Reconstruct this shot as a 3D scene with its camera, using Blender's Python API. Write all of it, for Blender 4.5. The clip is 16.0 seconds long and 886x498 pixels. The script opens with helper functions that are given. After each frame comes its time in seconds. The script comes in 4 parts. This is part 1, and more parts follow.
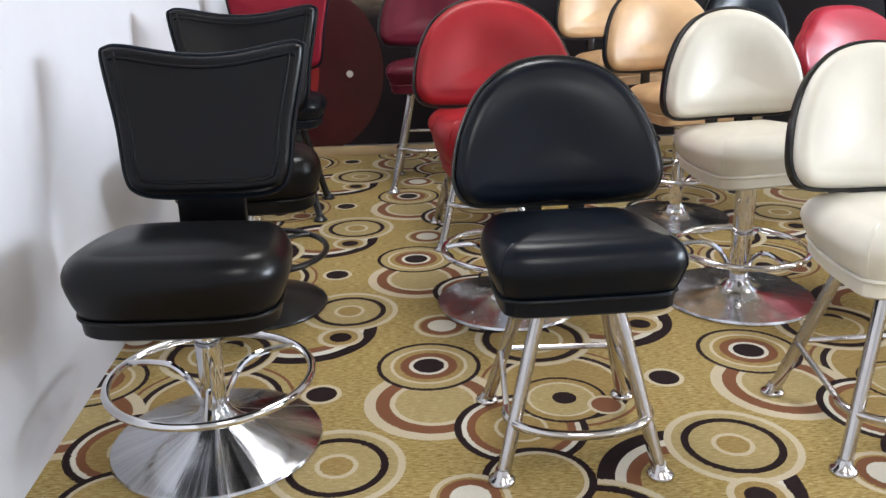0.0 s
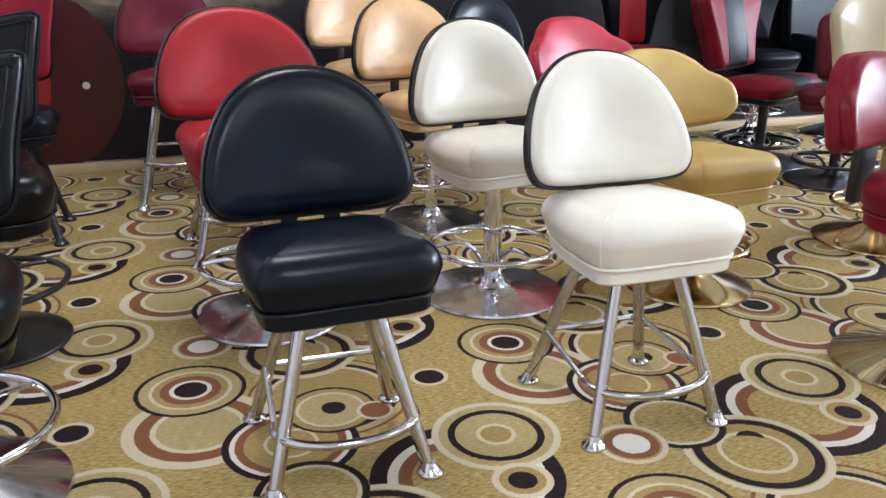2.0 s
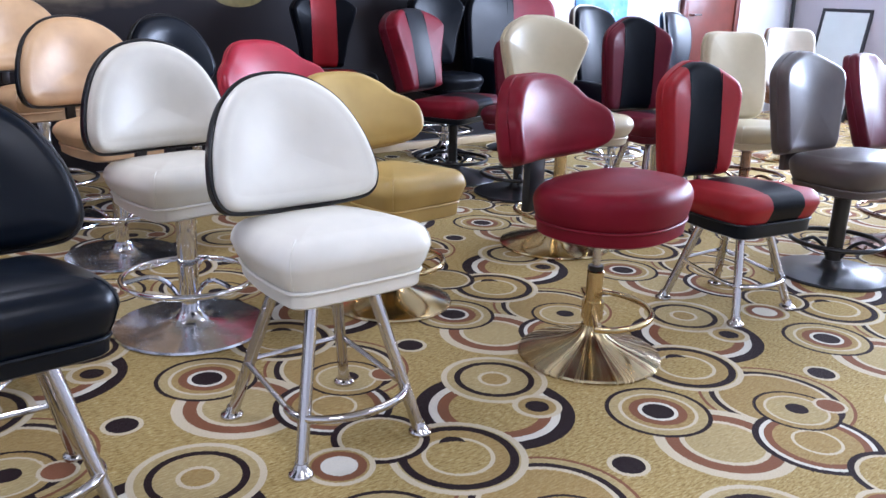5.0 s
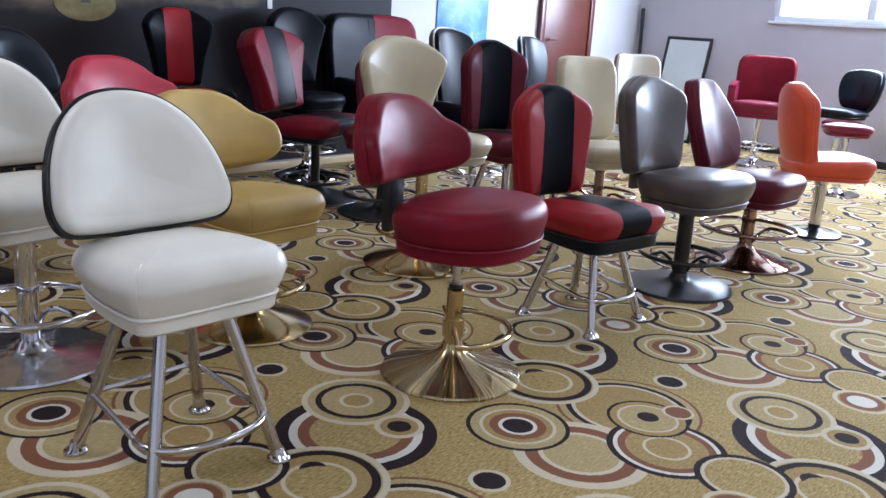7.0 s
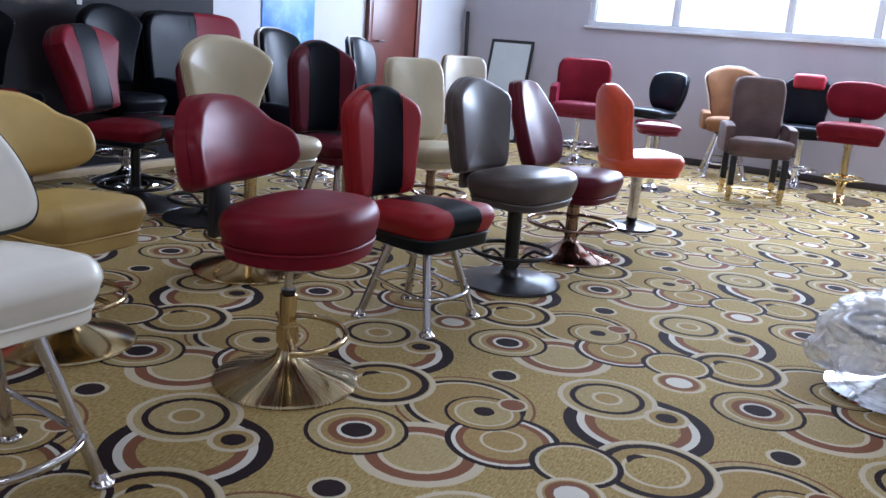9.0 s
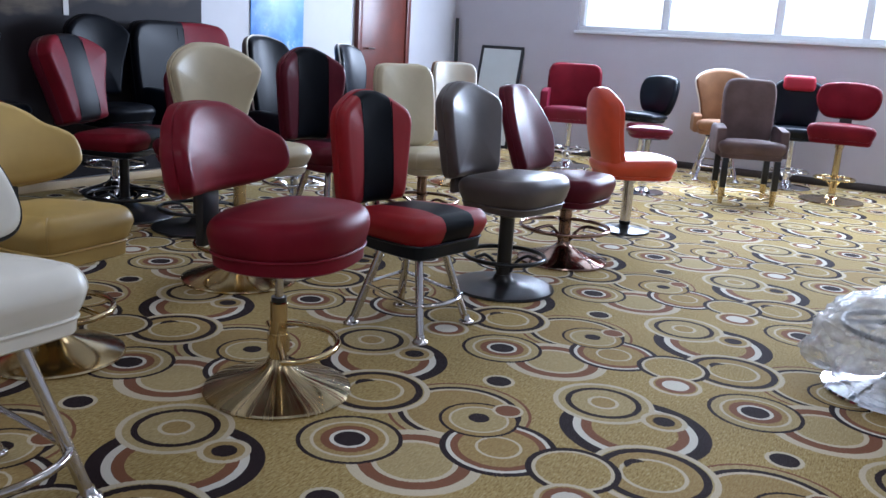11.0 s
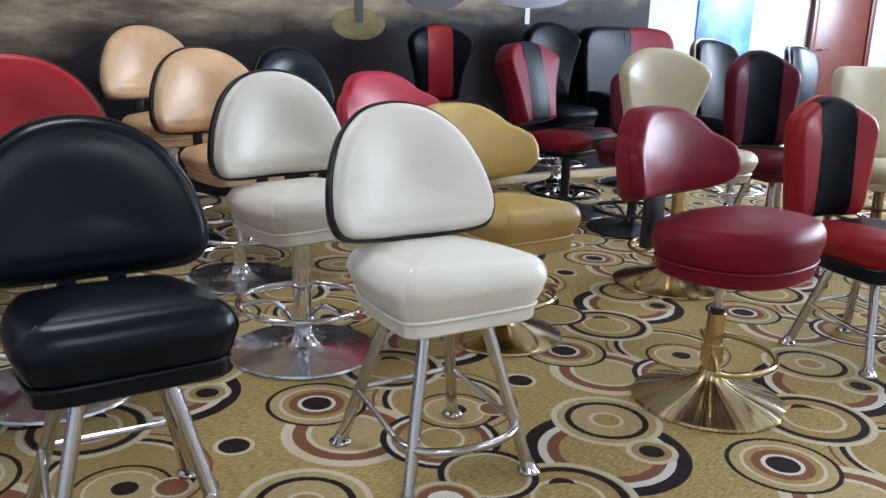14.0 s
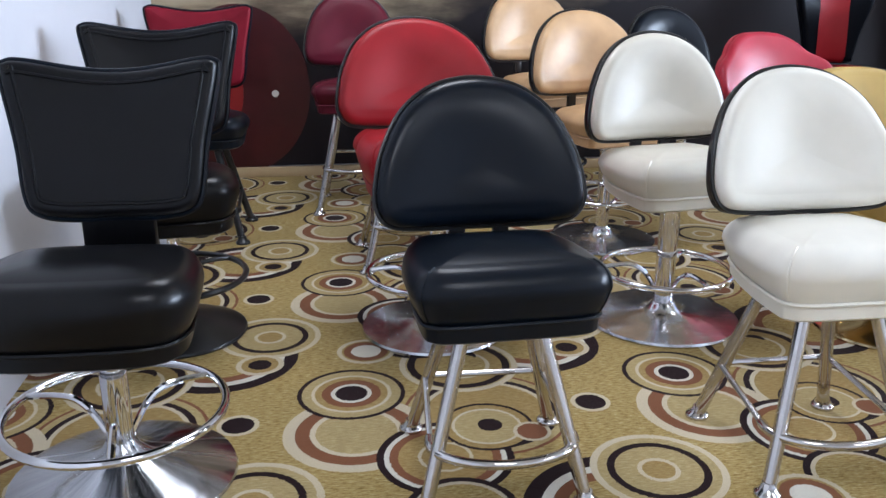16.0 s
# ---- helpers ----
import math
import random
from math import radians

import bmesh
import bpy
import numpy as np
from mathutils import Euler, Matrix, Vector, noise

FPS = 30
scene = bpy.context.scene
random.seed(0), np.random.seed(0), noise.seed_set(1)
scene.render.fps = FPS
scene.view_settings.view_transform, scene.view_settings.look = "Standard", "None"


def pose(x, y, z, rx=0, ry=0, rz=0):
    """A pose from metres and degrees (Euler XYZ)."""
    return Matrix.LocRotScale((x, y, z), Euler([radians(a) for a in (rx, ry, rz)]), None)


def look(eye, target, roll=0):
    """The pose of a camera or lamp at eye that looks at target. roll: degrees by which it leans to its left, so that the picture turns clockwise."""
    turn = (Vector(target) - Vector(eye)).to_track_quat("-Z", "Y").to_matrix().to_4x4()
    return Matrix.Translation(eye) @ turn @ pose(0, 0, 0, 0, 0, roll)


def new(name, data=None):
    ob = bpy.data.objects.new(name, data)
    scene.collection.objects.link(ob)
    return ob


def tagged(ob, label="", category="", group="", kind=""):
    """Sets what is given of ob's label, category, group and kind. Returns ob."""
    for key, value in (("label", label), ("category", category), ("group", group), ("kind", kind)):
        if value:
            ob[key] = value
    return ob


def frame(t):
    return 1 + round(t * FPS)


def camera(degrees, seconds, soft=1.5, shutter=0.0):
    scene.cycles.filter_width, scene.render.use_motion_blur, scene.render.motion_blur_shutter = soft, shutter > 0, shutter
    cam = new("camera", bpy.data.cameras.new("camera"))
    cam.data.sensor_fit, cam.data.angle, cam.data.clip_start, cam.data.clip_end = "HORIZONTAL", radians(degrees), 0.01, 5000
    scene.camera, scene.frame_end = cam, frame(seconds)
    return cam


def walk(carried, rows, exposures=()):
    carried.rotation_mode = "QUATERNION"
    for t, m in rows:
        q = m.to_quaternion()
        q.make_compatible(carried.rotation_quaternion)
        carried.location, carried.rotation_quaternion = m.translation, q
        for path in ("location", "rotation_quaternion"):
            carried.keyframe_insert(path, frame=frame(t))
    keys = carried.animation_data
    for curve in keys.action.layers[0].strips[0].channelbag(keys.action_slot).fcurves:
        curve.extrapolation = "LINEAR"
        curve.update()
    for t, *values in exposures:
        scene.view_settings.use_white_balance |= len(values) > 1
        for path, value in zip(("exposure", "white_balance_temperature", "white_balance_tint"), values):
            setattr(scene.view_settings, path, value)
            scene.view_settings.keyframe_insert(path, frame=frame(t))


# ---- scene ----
cam = camera(54.7, 16.0)
PATH = [
    (0, (0.12, 0.593, 1.155), (0.24, 2.479, 0.501), -1.1),
    (0.5, (0.121, 0.597, 1.155), (0.318, 2.478, 0.502), -0.8),
    (1, (0.138, 0.601, 1.153), (0.486, 2.464, 0.513), -0.7),
    (1.5, (0.143, 0.598, 1.155), (0.665, 2.419, 0.514), -0.2),
    (2, (0.145, 0.598, 1.157), (0.792, 2.379, 0.517), 0.4),
    (2.5, (0.151, 0.601, 1.153), (0.909, 2.344, 0.531), 0.7),
    (3, (0.167, 0.595, 1.151), (1.034, 2.293, 0.546), 1.1),
    (3.5, (0.175, 0.6, 1.148), (1.123, 2.255, 0.545), 1.4),
    (4, (0.19, 0.599, 1.147), (1.229, 2.2, 0.548), 1.9),
    (4.5, (0.207, 0.598, 1.15), (1.337, 2.139, 0.561), 2.1),
    (5, (0.225, 0.593, 1.15), (1.439, 2.074, 0.575), 2.0),
    (5.2, (0.231, 0.589, 1.147), (1.476, 2.047, 0.578), 2.0),
    (7.5, (0.256, 0.581, 1.149), (1.75, 1.811, 0.642), 3.9),
    (8, (0.261, 0.581, 1.149), (1.811, 1.743, 0.649), 4.1),
    (8.5, (0.269, 0.582, 1.146), (1.879, 1.66, 0.651), 4.2),
    (9, (0.278, 0.584, 1.146), (1.95, 1.566, 0.657), 4.3),
    (9.2, (0.286, 0.583, 1.144), (1.981, 1.528, 0.661), 4.1),
    (11.3, (0.306, 0.6, 1.129), (1.982, 1.589, 0.665), 3.2),
    (11.5, (0.296, 0.608, 1.134), (1.945, 1.641, 0.672), 3.2),
    (12, (0.286, 0.611, 1.137), (1.863, 1.752, 0.68), 3.1),
    (12.5, (0.274, 0.616, 1.135), (1.733, 1.904, 0.675), 2.9),
    (13, (0.256, 0.624, 1.135), (1.573, 2.053, 0.662), 2.6),
    (13.5, (0.236, 0.631, 1.136), (1.423, 2.165, 0.647), 2.3),
    (14, (0.221, 0.637, 1.138), (1.247, 2.276, 0.628), 2.0),
    (14.5, (0.2, 0.641, 1.148), (1.001, 2.392, 0.608), 1.4),
    (15, (0.186, 0.648, 1.14), (0.793, 2.469, 0.579), 1.0),
    (15.5, (0.165, 0.653, 1.143), (0.597, 2.516, 0.557), 0.6),
    (16, (0.153, 0.649, 1.141), (0.43, 2.534, 0.533), 0.2),
]
EXPO = [(0.0, 0.08, 6250, 10), (1.0, 0.0, 6150, 11), (2.0, 0.08, 5950, 11), (3.0, -0.06, 5750, 13), (4.0, -0.06, 5450, 14), (5.0, -0.14, 5400, 18), (7.5, -0.72, 5500, 14), (8.0, -0.68, 5450, 14),
        (9.0, -1.1, 5400, 16), (11.5, -1.2, 5450, 14), (12.0, -1.22, 5450, 14), (13.0, -0.85, 5600, 12), (14.5, -0.31, 5700, 10), (16.0, -0.08, 5600, 11)]
walk(cam, [(t, look(eye, target, roll)) for t, eye, target, roll in PATH], EXPO)

# ---- the room's plan, metres ----
X_W, X_E, Y_S, Y_N, Z_C = -0.735, 9.22, -2.6, 5.77, 2.9   # inner faces of the walls, ceiling height
CELL_X, CELL_Y, CELL_X0, CELL_Y0 = 0.97, 0.941, 1.85, 1.791   # repeat of the carpet's print


# ---- light ----
world = bpy.data.worlds.new("sky")
scene.world = world
world.use_nodes = True
wn = world.node_tree
sky = wn.nodes.new("ShaderNodeTexSky")
sky.sky_type, sky.sun_disc, sky.sun_elevation, sky.sun_rotation = "NISHITA", False, radians(40), radians(60)
wn.links.new(sky.outputs[0], wn.nodes["Background"].inputs[0])
wn.nodes["Background"].inputs[1].default_value = 0.15


def area_lamp(name, m, sx, sy, watts, colour):
    la = bpy.data.lights.new(name, "AREA")
    la.shape, la.size, la.size_y, la.energy, la.color = "RECTANGLE", sx, sy, watts, colour
    ob = new(name, la)
    ob.matrix_world = m
    return ob


# daylight through the window, and the ceiling panels
area_lamp("window_daylight", pose(X_E - 0.03, 2.1, 1.92, 90, 0, 90), 4.2, 1.2, 1000, (0.84, 0.92, 1.0))
PANELS = [(0.8, -0.1, 34), (0.55, 3.75, 33), (3.6, 0.2, 17), (3.7, 3.3, 7)]   # x, y, watts
for px, py, watts in PANELS:
    area_lamp("panel_light", pose(px, py, Z_C - 0.04), 0.9, 0.9, watts, (1.0, 0.97, 0.93))


# ---- materials ----
def mat(name):
    m = bpy.data.materials.new(name)
    m.use_nodes = True
    return m, m.node_tree, m.node_tree.nodes["Principled BSDF"]


def nd(nt, kind, **kw):
    n = nt.nodes.new(kind)
    for k, v in kw.items():
        n.inputs[k].default_value = v
    return n


def math_node(nt, op, a, b=None):
    n = nt.nodes.new("ShaderNodeMath")
    n.operation = op
    for i, v in enumerate((a, b)):
        if v is None:
            continue
        if isinstance(v, (int, float)):
            n.inputs[i].default_value = v
        else:
            nt.links.new(v, n.inputs[i])
    return n.outputs[0]


def mix_rgb(nt, fac, a, b, blend="MIX"):
    n = nt.nodes.new("ShaderNodeMix")
    n.data_type, n.blend_type = "RGBA", blend
    for i, v in ((0, fac), (6, a), (7, b)):
        if isinstance(v, (int, float)):
            n.inputs[i].default_value = v
        elif isinstance(v, tuple):
            n.inputs[i].default_value = (*v, 1.0)
        else:
            nt.links.new(v, n.inputs[i])
    return n.outputs[2]


def noise_tex(nt, coord, scale, detail=4.0, rough=0.55):
    n = nd(nt, "ShaderNodeTexNoise", Scale=scale, Detail=detail, Roughness=rough)
    nt.links.new(coord, n.inputs["Vector"])
    return n.outputs["Fac"]


def ramp(nt, fac, stops, mode="LINEAR"):
    n = nt.nodes.new("ShaderNodeValToRGB")
    n.color_ramp.interpolation = mode
    e = n.color_ramp.elements
    while len(e) < len(stops):
        e.new(0.5)
    for el, (p, c) in zip(e, stops):
        el.position, el.color = p, (*c, 1.0) if len(c) == 3 else c
    nt.links.new(fac, n.inputs[0])
    return n


def bump(nt, b, height, strength, dist):
    n = nd(nt, "ShaderNodeBump", Strength=strength, Distance=dist)
    nt.links.new(height, n.inputs["Height"])
    nt.links.new(n.outputs[0], b.inputs["Normal"])
    return n


def leather(name, col, rough=0.38, var=0.12, grain=420.0, crease=0.5, spec=0.4, relief=0.16):
    m, nt, b = mat(name)
    co = nt.nodes.new("ShaderNodeTexCoord").outputs["Object"]
    big = noise_tex(nt, co, 5.0, 3.0)
    dark = tuple(c * (1 - var * 2) for c in col)
    lite = tuple(min(1, c * (1 + var)) for c in col)
    r = ramp(nt, big, [(0.3, dark), (0.7, lite)])
    nt.links.new(r.outputs[0], b.inputs["Base Color"])
    fine = nd(nt, "ShaderNodeTexVoronoi", Scale=grain)
    nt.links.new(co, fine.inputs["Vector"])
    wr = noise_tex(nt, co, 16.0, 5.0, 0.6)
    h = math_node(nt, "ADD", math_node(nt, "MULTIPLY", fine.outputs["Distance"], 0.12), math_node(nt, "MULTIPLY", wr, crease))
    bump(nt, b, h, relief, 0.004)
    rr = ramp(nt, noise_tex(nt, co, 3.5, 2.0), [(0.3, (rough * 0.92,) * 3), (0.75, (min(1, rough * 1.1),) * 3)])
    nt.links.new(rr.outputs[0], b.inputs["Roughness"])
    b.inputs["Specular IOR Level"].default_value = spec
    return m


def metal(name, col, rough, streak=0.0, crumple=0.0):
    m, nt, b = mat(name)
    co = nt.nodes.new("ShaderNodeTexCoord").outputs["Object"]
    n = noise_tex(nt, co, 9.0, 5.0)
    r = ramp(nt, n, [(0.3, tuple(c * 0.93 for c in col)), (0.7, col)])
    nt.links.new(r.outputs[0], b.inputs["Base Color"])
    b.inputs["Metallic"].default_value = 1.0
    rr = ramp(nt, noise_tex(nt, co, 40.0, 6.0), [(0.3, (rough * 0.9,) * 3), (0.8, (rough * 1.12 + 0.01,) * 3)])
    nt.links.new(rr.outputs[0], b.inputs["Roughness"])
    if crumple:   # protective film, wrinkled over the metal
        bump(nt, b, noise_tex(nt, co, 11.0, 3.0, 0.5), crumple, 0.02)
    if streak > 0.8:   # spun metal: fine roughness streaks and painted highlights run out from the middle
        ga = nt.nodes.new("ShaderNodeTexGradient")
        ga.gradient_type = "RADIAL"
        nt.links.new(co, ga.inputs[0])
        st = nd(nt, "ShaderNodeTexNoise", Scale=26.0, Detail=5.0, Roughness=0.7)
        st.noise_dimensions = "1D"
        nt.links.new(ga.outputs["Fac"], st.inputs["W"])
        sr = ramp(nt, st.outputs["Fac"], [(0.3, (rough * 0.45,) * 3), (0.7, (rough * 1.3,) * 3)])
        nt.links.new(sr.outputs[0], b.inputs["Roughness"])
        # radial highlights put into the base colour as lighter and darker spokes
        sc = ramp(nt, st.outputs["Fac"], [(0.35, tuple(c * 0.72 for c in col)), (0.65, tuple(min(1, c * 1.15) for c in col))])
        nt.links.new(sc.outputs[0], b.inputs["Base Color"])
        bump(nt, b, st.outputs["Fac"], 0.08, 0.004)
    if streak:
        b.inputs["Anisotropic"].default_value, b.inputs["Anisotropic Rotation"].default_value = streak, 0.25
        tg = nt.nodes.new("ShaderNodeTangent")
        tg.direction_type, tg.axis = "RADIAL", "Z"
        nt.links.new(tg.outputs[0], b.inputs["Tangent"])
    return m


def paint(name, col, rough=0.6, var=0.06, bumpy=0.15, scale=3.0):
    m, nt, b = mat(name)
    co = nt.nodes.new("ShaderNodeTexCoord").outputs["Object"]
    r = ramp(nt, noise_tex(nt, co, scale, 6.0, 0.6), [(0.3, tuple(c * (1 - var) for c in col)), (0.7, tuple(min(1, c * (1 + var)) for c in col))])
    nt.links.new(r.outputs[0], b.inputs["Base Color"])
    b.inputs["Roughness"].default_value = rough
    bump(nt, b, noise_tex(nt, co, 120.0, 4.0), bumpy, 0.002)
    return m


def carpet_material():
    m, nt, b = mat("printed_carpet")
    geo = nt.nodes.new("ShaderNodeNewGeometry").outputs["Position"]
    sep = nt.nodes.new("ShaderNodeSeparateXYZ")
    nt.links.new(geo, sep.inputs[0])
    # a slight waver keeps the printed edges from being too sharp
    wav = math_node(nt, "MULTIPLY", math_node(nt, "SUBTRACT", noise_tex(nt, geo, 160.0, 2.0), 0.5), 0.009)
    gx = math_node(nt, "ADD", math_node(nt, "SUBTRACT", sep.outputs[0], CELL_X0), wav)
    gy = math_node(nt, "ADD", math_node(nt, "SUBTRACT", sep.outputs[1], CELL_Y0), wav)
    GROUND, CREAM, DARK, BROWN, TAN, WHITE = (0.42, 0.30, 0.115), (0.64, 0.55, 0.39), (0.019, 0.008, 0.009), (0.23, 0.095, 0.045), (0.36, 0.235, 0.085), (0.74, 0.70, 0.60)
    # yarn flecks in the ground
    mp = nd(nt, "ShaderNodeMapping", Scale=(48, 190, 1))
    nt.links.new(geo, mp.inputs[0])
    fleck = noise_tex(nt, mp.outputs[0], 1.0, 4.0, 0.65)
    fl = ramp(nt, fleck, [(0.30, (0.23, 0.150, 0.038)), (0.46, (0.385, 0.268, 0.092)), (0.56, (0.475, 0.352, 0.135)), (0.74, (0.66, 0.56, 0.31))])
    ground = fl.outputs[0]
    tan = mix_rgb(nt, 0.55, ground, TAN)
    lite = mix_rgb(nt, 0.4, ground, (0.52, 0.43, 0.24))
    col = ground

    def circle(u, v, bands):
        """bands: (outer radius, colour or None) from the inside out; the cell repeats."""
        nonlocal col
        dx = math_node(nt, "SUBTRACT", gx, u * CELL_X)
        dy = math_node(nt, "SUBTRACT", gy, v * CELL_Y)
        dx = math_node(nt, "SUBTRACT", dx, math_node(nt, "MULTIPLY", math_node(nt, "ROUND", math_node(nt, "DIVIDE", dx, CELL_X)), CELL_X))
        dy = math_node(nt, "SUBTRACT", dy, math_node(nt, "MULTIPLY", math_node(nt, "ROUND", math_node(nt, "DIVIDE", dy, CELL_Y)), CELL_Y))
        d = math_node(nt, "SQRT", math_node(nt, "ADD", math_node(nt, "MULTIPLY", dx, dx), math_node(nt, "MULTIPLY", dy, dy)))
        for r, c in reversed(bands):
            if c is None:
                continue
            col = mix_rgb(nt, math_node(nt, "LESS_THAN", d, r), col, c)

    circle(0.690, 0.985, [(0.165, tan), (0.178, CREAM), (0.196, DARK), (0.218, lite), (0.228, BROWN)])
    circle(0.320, 0.918, [(0.107, lite), (0.122, CREAM), (0.160, BROWN), (0.166, CREAM), (0.192, CREAM)])
    circle(0.918, 0.455, [(0.132, ground), (0.165, BROWN), (0.190, WHITE), (0.232, DARK)])
    circle(0.540, 0.757, [(0.060, tan), (0.069, CREAM), (0.118, tan), (0.140, BROWN), (0.153, WHITE), (0.172, DARK)])
    circle(0.676, 0.902, [(0.086, lite), (0.094, CREAM), (0.115, tan), (0.125, DARK)])
    circle(0.685, 0.907, [(0.033, DARK)])
    circle(0.792, 0.855, [(0.040, BROWN), (0.050, CREAM)])
    circle(0.060, 0.618, [(0.040, tan), (0.052, CREAM), (0.106, lite), (0.125, DARK), (0.148, lite), (0.166, CREAM)])
    circle(0.038, 0.394, [(0.035, DARK), (0.056, tan), (0.073, CREAM)])
    circle(0.660, 0.308, [(0.084, ground), (0.096, CREAM), (0.118, tan), (0.134, tan), (0.158, DARK), (0.163, lite), (0.182, CREAM)])
    circle(0.690, 0.370, [(0.036, DARK)])
    circle(0.655, 0.305, [(0.080, ground)])
    circle(0.546, 0.514, [(0.104, ground), (0.115, CREAM), (0.133, DARK)])
    circle(0.376, 0.454, [(0.047, WHITE), (0.070, BROWN), (0.077, tan), (0.092, CREAM)])
    circle(0.316, 0.153, [(0.046, DARK), (0.058, WHITE), (0.084, BROWN), (0.104, tan), (0.114, CREAM), (0.141, lite), (0.154, DARK)])
    circle(0.0, 0.0, [(0.043, DARK), (0.056, CREAM)])
    # soiling and pile
    dirt = ramp(nt, noise_tex(nt, geo, 1.3, 5.0, 0.6), [(0.25, (0.80,) * 3), (0.7, (1.0,) * 3)])
    col = mix_rgb(nt, 1.0, col, dirt.outputs[0], "MULTIPLY")
    pile = ramp(nt, noise_tex(nt, geo, 330.0, 3.0, 0.7), [(0.2, (0.68,) * 3), (0.75, (1.14,) * 3)])
    col = mix_rgb(nt, 1.0, col, pile.outputs[0], "MULTIPLY")
    nt.links.new(col, b.inputs["Base Color"])
    b.inputs["Roughness"].default_value = 0.9
    b.inputs["Specular IOR Level"].default_value = 0.12
    b.inputs["Sheen Weight"].default_value = 0.03
    bump(nt, b, noise_tex(nt, geo, 260.0, 4.0, 0.7), 0.5, 0.004)
    return m


def mural_material():
    m, nt, b = mat("printed_mural")
    geo = nt.nodes.new("ShaderNodeNewGeometry").outputs["Position"]
    mp = nd(nt, "ShaderNodeMapping", Scale=(0.8, 1, 3.6))
    nt.links.new(geo, mp.inputs[0])
    n1 = noise_tex(nt, mp.outputs[0], 1.7, 8.0, 0.62)
    sep = nt.nodes.new("ShaderNodeSeparateXYZ")
    nt.links.new(geo, sep.inputs[0])
    wood = ramp(nt, n1, [(0.30, (0.045, 0.032, 0.020)), (0.45, (0.14, 0.105, 0.070)), (0.55, (0.27, 0.21, 0.135)), (0.72, (0.44, 0.36, 0.24))])
    # the print is a dark table scene below, planks above
    wob = math_node(nt, "ADD", math_node(nt, "SUBTRACT", sep.outputs[2], math_node(nt, "MULTIPLY", sep.outputs[0], 0.10)), math_node(nt, "MULTIPLY", math_node(nt, "SUBTRACT", noise_tex(nt, geo, 1.6, 4.0), 0.5), 0.45))
    low = ramp(nt, wob, [(0.80, (1, 1, 1)), (1.02, (0, 0, 0))])
    col = mix_rgb(nt, low.outputs[0], wood.outputs[0], (0.012, 0.009, 0.011))
    nt.links.new(col, b.inputs["Base Color"])
    b.inputs["Roughness"].default_value = 0.6
    b.inputs["Specular IOR Level"].default_value = 0.2
    return m


def poster_material():
    m, nt, b = mat("printed_sky_poster")
    geo = nt.nodes.new("ShaderNodeNewGeometry").outputs["Position"]
    n1 = noise_tex(nt, geo, 5.0, 7.0, 0.6)
    c = ramp(nt, n1, [(0.45, (0.09, 0.25, 0.64)), (0.60, (0.18, 0.38, 0.74)), (0.74, (0.78, 0.84, 0.92))])
    nt.links.new(c.outputs[0], b.inputs["Base Color"])
    b.inputs["Roughness"].default_value = 0.35
    return m


def glow(name, col, strength):
    m, nt, b = mat(name)
    b.inputs["Base Color"].default_value = (*col, 1)
    b.inputs["Emission Color"].default_value = (*col, 1)
    b.inputs["Emission Strength"].default_value = strength
    return m


def clear_plastic():
    m, nt, b = mat("clear_plastic_film")
    co = nt.nodes.new("ShaderNodeTexCoord").outputs["Object"]
    tr = nt.nodes.new("ShaderNodeBsdfTransparent")
    mx = nt.nodes.new("ShaderNodeMixShader")
    b.inputs["Base Color"].default_value = (0.75, 0.78, 0.82, 1)
    b.inputs["Roughness"].default_value = 0.12
    bump(nt, b, noise_tex(nt, co, 14.0, 6.0, 0.6), 1.0, 0.03)
    f = ramp(nt, noise_tex(nt, co, 9.0, 6.0), [(0.35, (0.22,) * 3), (0.7, (0.75,) * 3)])
    nt.links.new(f.outputs[0], mx.inputs[0])
    nt.links.new(tr.outputs[0], mx.inputs[1])
    nt.links.new(b.outputs[0], mx.inputs[2])
    nt.links.new(mx.outputs[0], nt.nodes["Material Output"].inputs[0])
    return m


BLACK = leather("black_leather", (0.003, 0.0055, 0.0105), 0.30, 0.10, crease=0.0, spec=0.22, relief=0.03)
BLACK_S = leather("soft_black_leather", (0.004, 0.005, 0.008), 0.36, 0.15, crease=0.1, spec=0.07, relief=0.08)
BLACK_MATT = leather("dull_black_leather", (0.0035, 0.0035, 0.0045), 0.30, 0.15, crease=0.06, spec=0.22, relief=0.06)
WHITE_L = leather("white_leather", (0.78, 0.75, 0.66), 0.36, 0.04, crease=0.25)
CREAM_L = leather("cream_leather", (0.62, 0.58, 0.49), 0.36, 0.05, crease=0.3)
BEIGE_L = leather("beige_leather", (0.50, 0.44, 0.30), 0.32, 0.06)
YELLOW_L = leather("mustard_leather", (0.49, 0.335, 0.10), 0.42, 0.08)
GOLD_L = leather("gold_leather", (0.54, 0.34, 0.175), 0.40, 0.12, crease=1.0, spec=0.4, relief=0.35)
RED_L = leather("red_leather", (0.28, 0.010, 0.015), 0.42, 0.1, crease=0.3, spec=0.26)
ROSE_L = leather("rose_red_leather", (0.40, 0.022, 0.045), 0.36, 0.1)
CRIMSON_L = leather("crimson_leather", (0.19, 0.011, 0.034), 0.40, 0.1, spec=0.25)
MAROON_L = leather("maroon_leather", (0.17, 0.009, 0.019), 0.42, 0.12, crease=0.3, spec=0.10, relief=0.14)
WINE_L = leather("wine_leather", (0.10, 0.010, 0.021), 0.36, 0.12, crease=0.3, spec=0.16, relief=0.12)
GREY_L = leather("grey_leather", (0.085, 0.070, 0.068), 0.32, 0.12)
ORANGE_L = leather("orange_leather", (0.62, 0.075, 0.025), 0.34, 0.1)
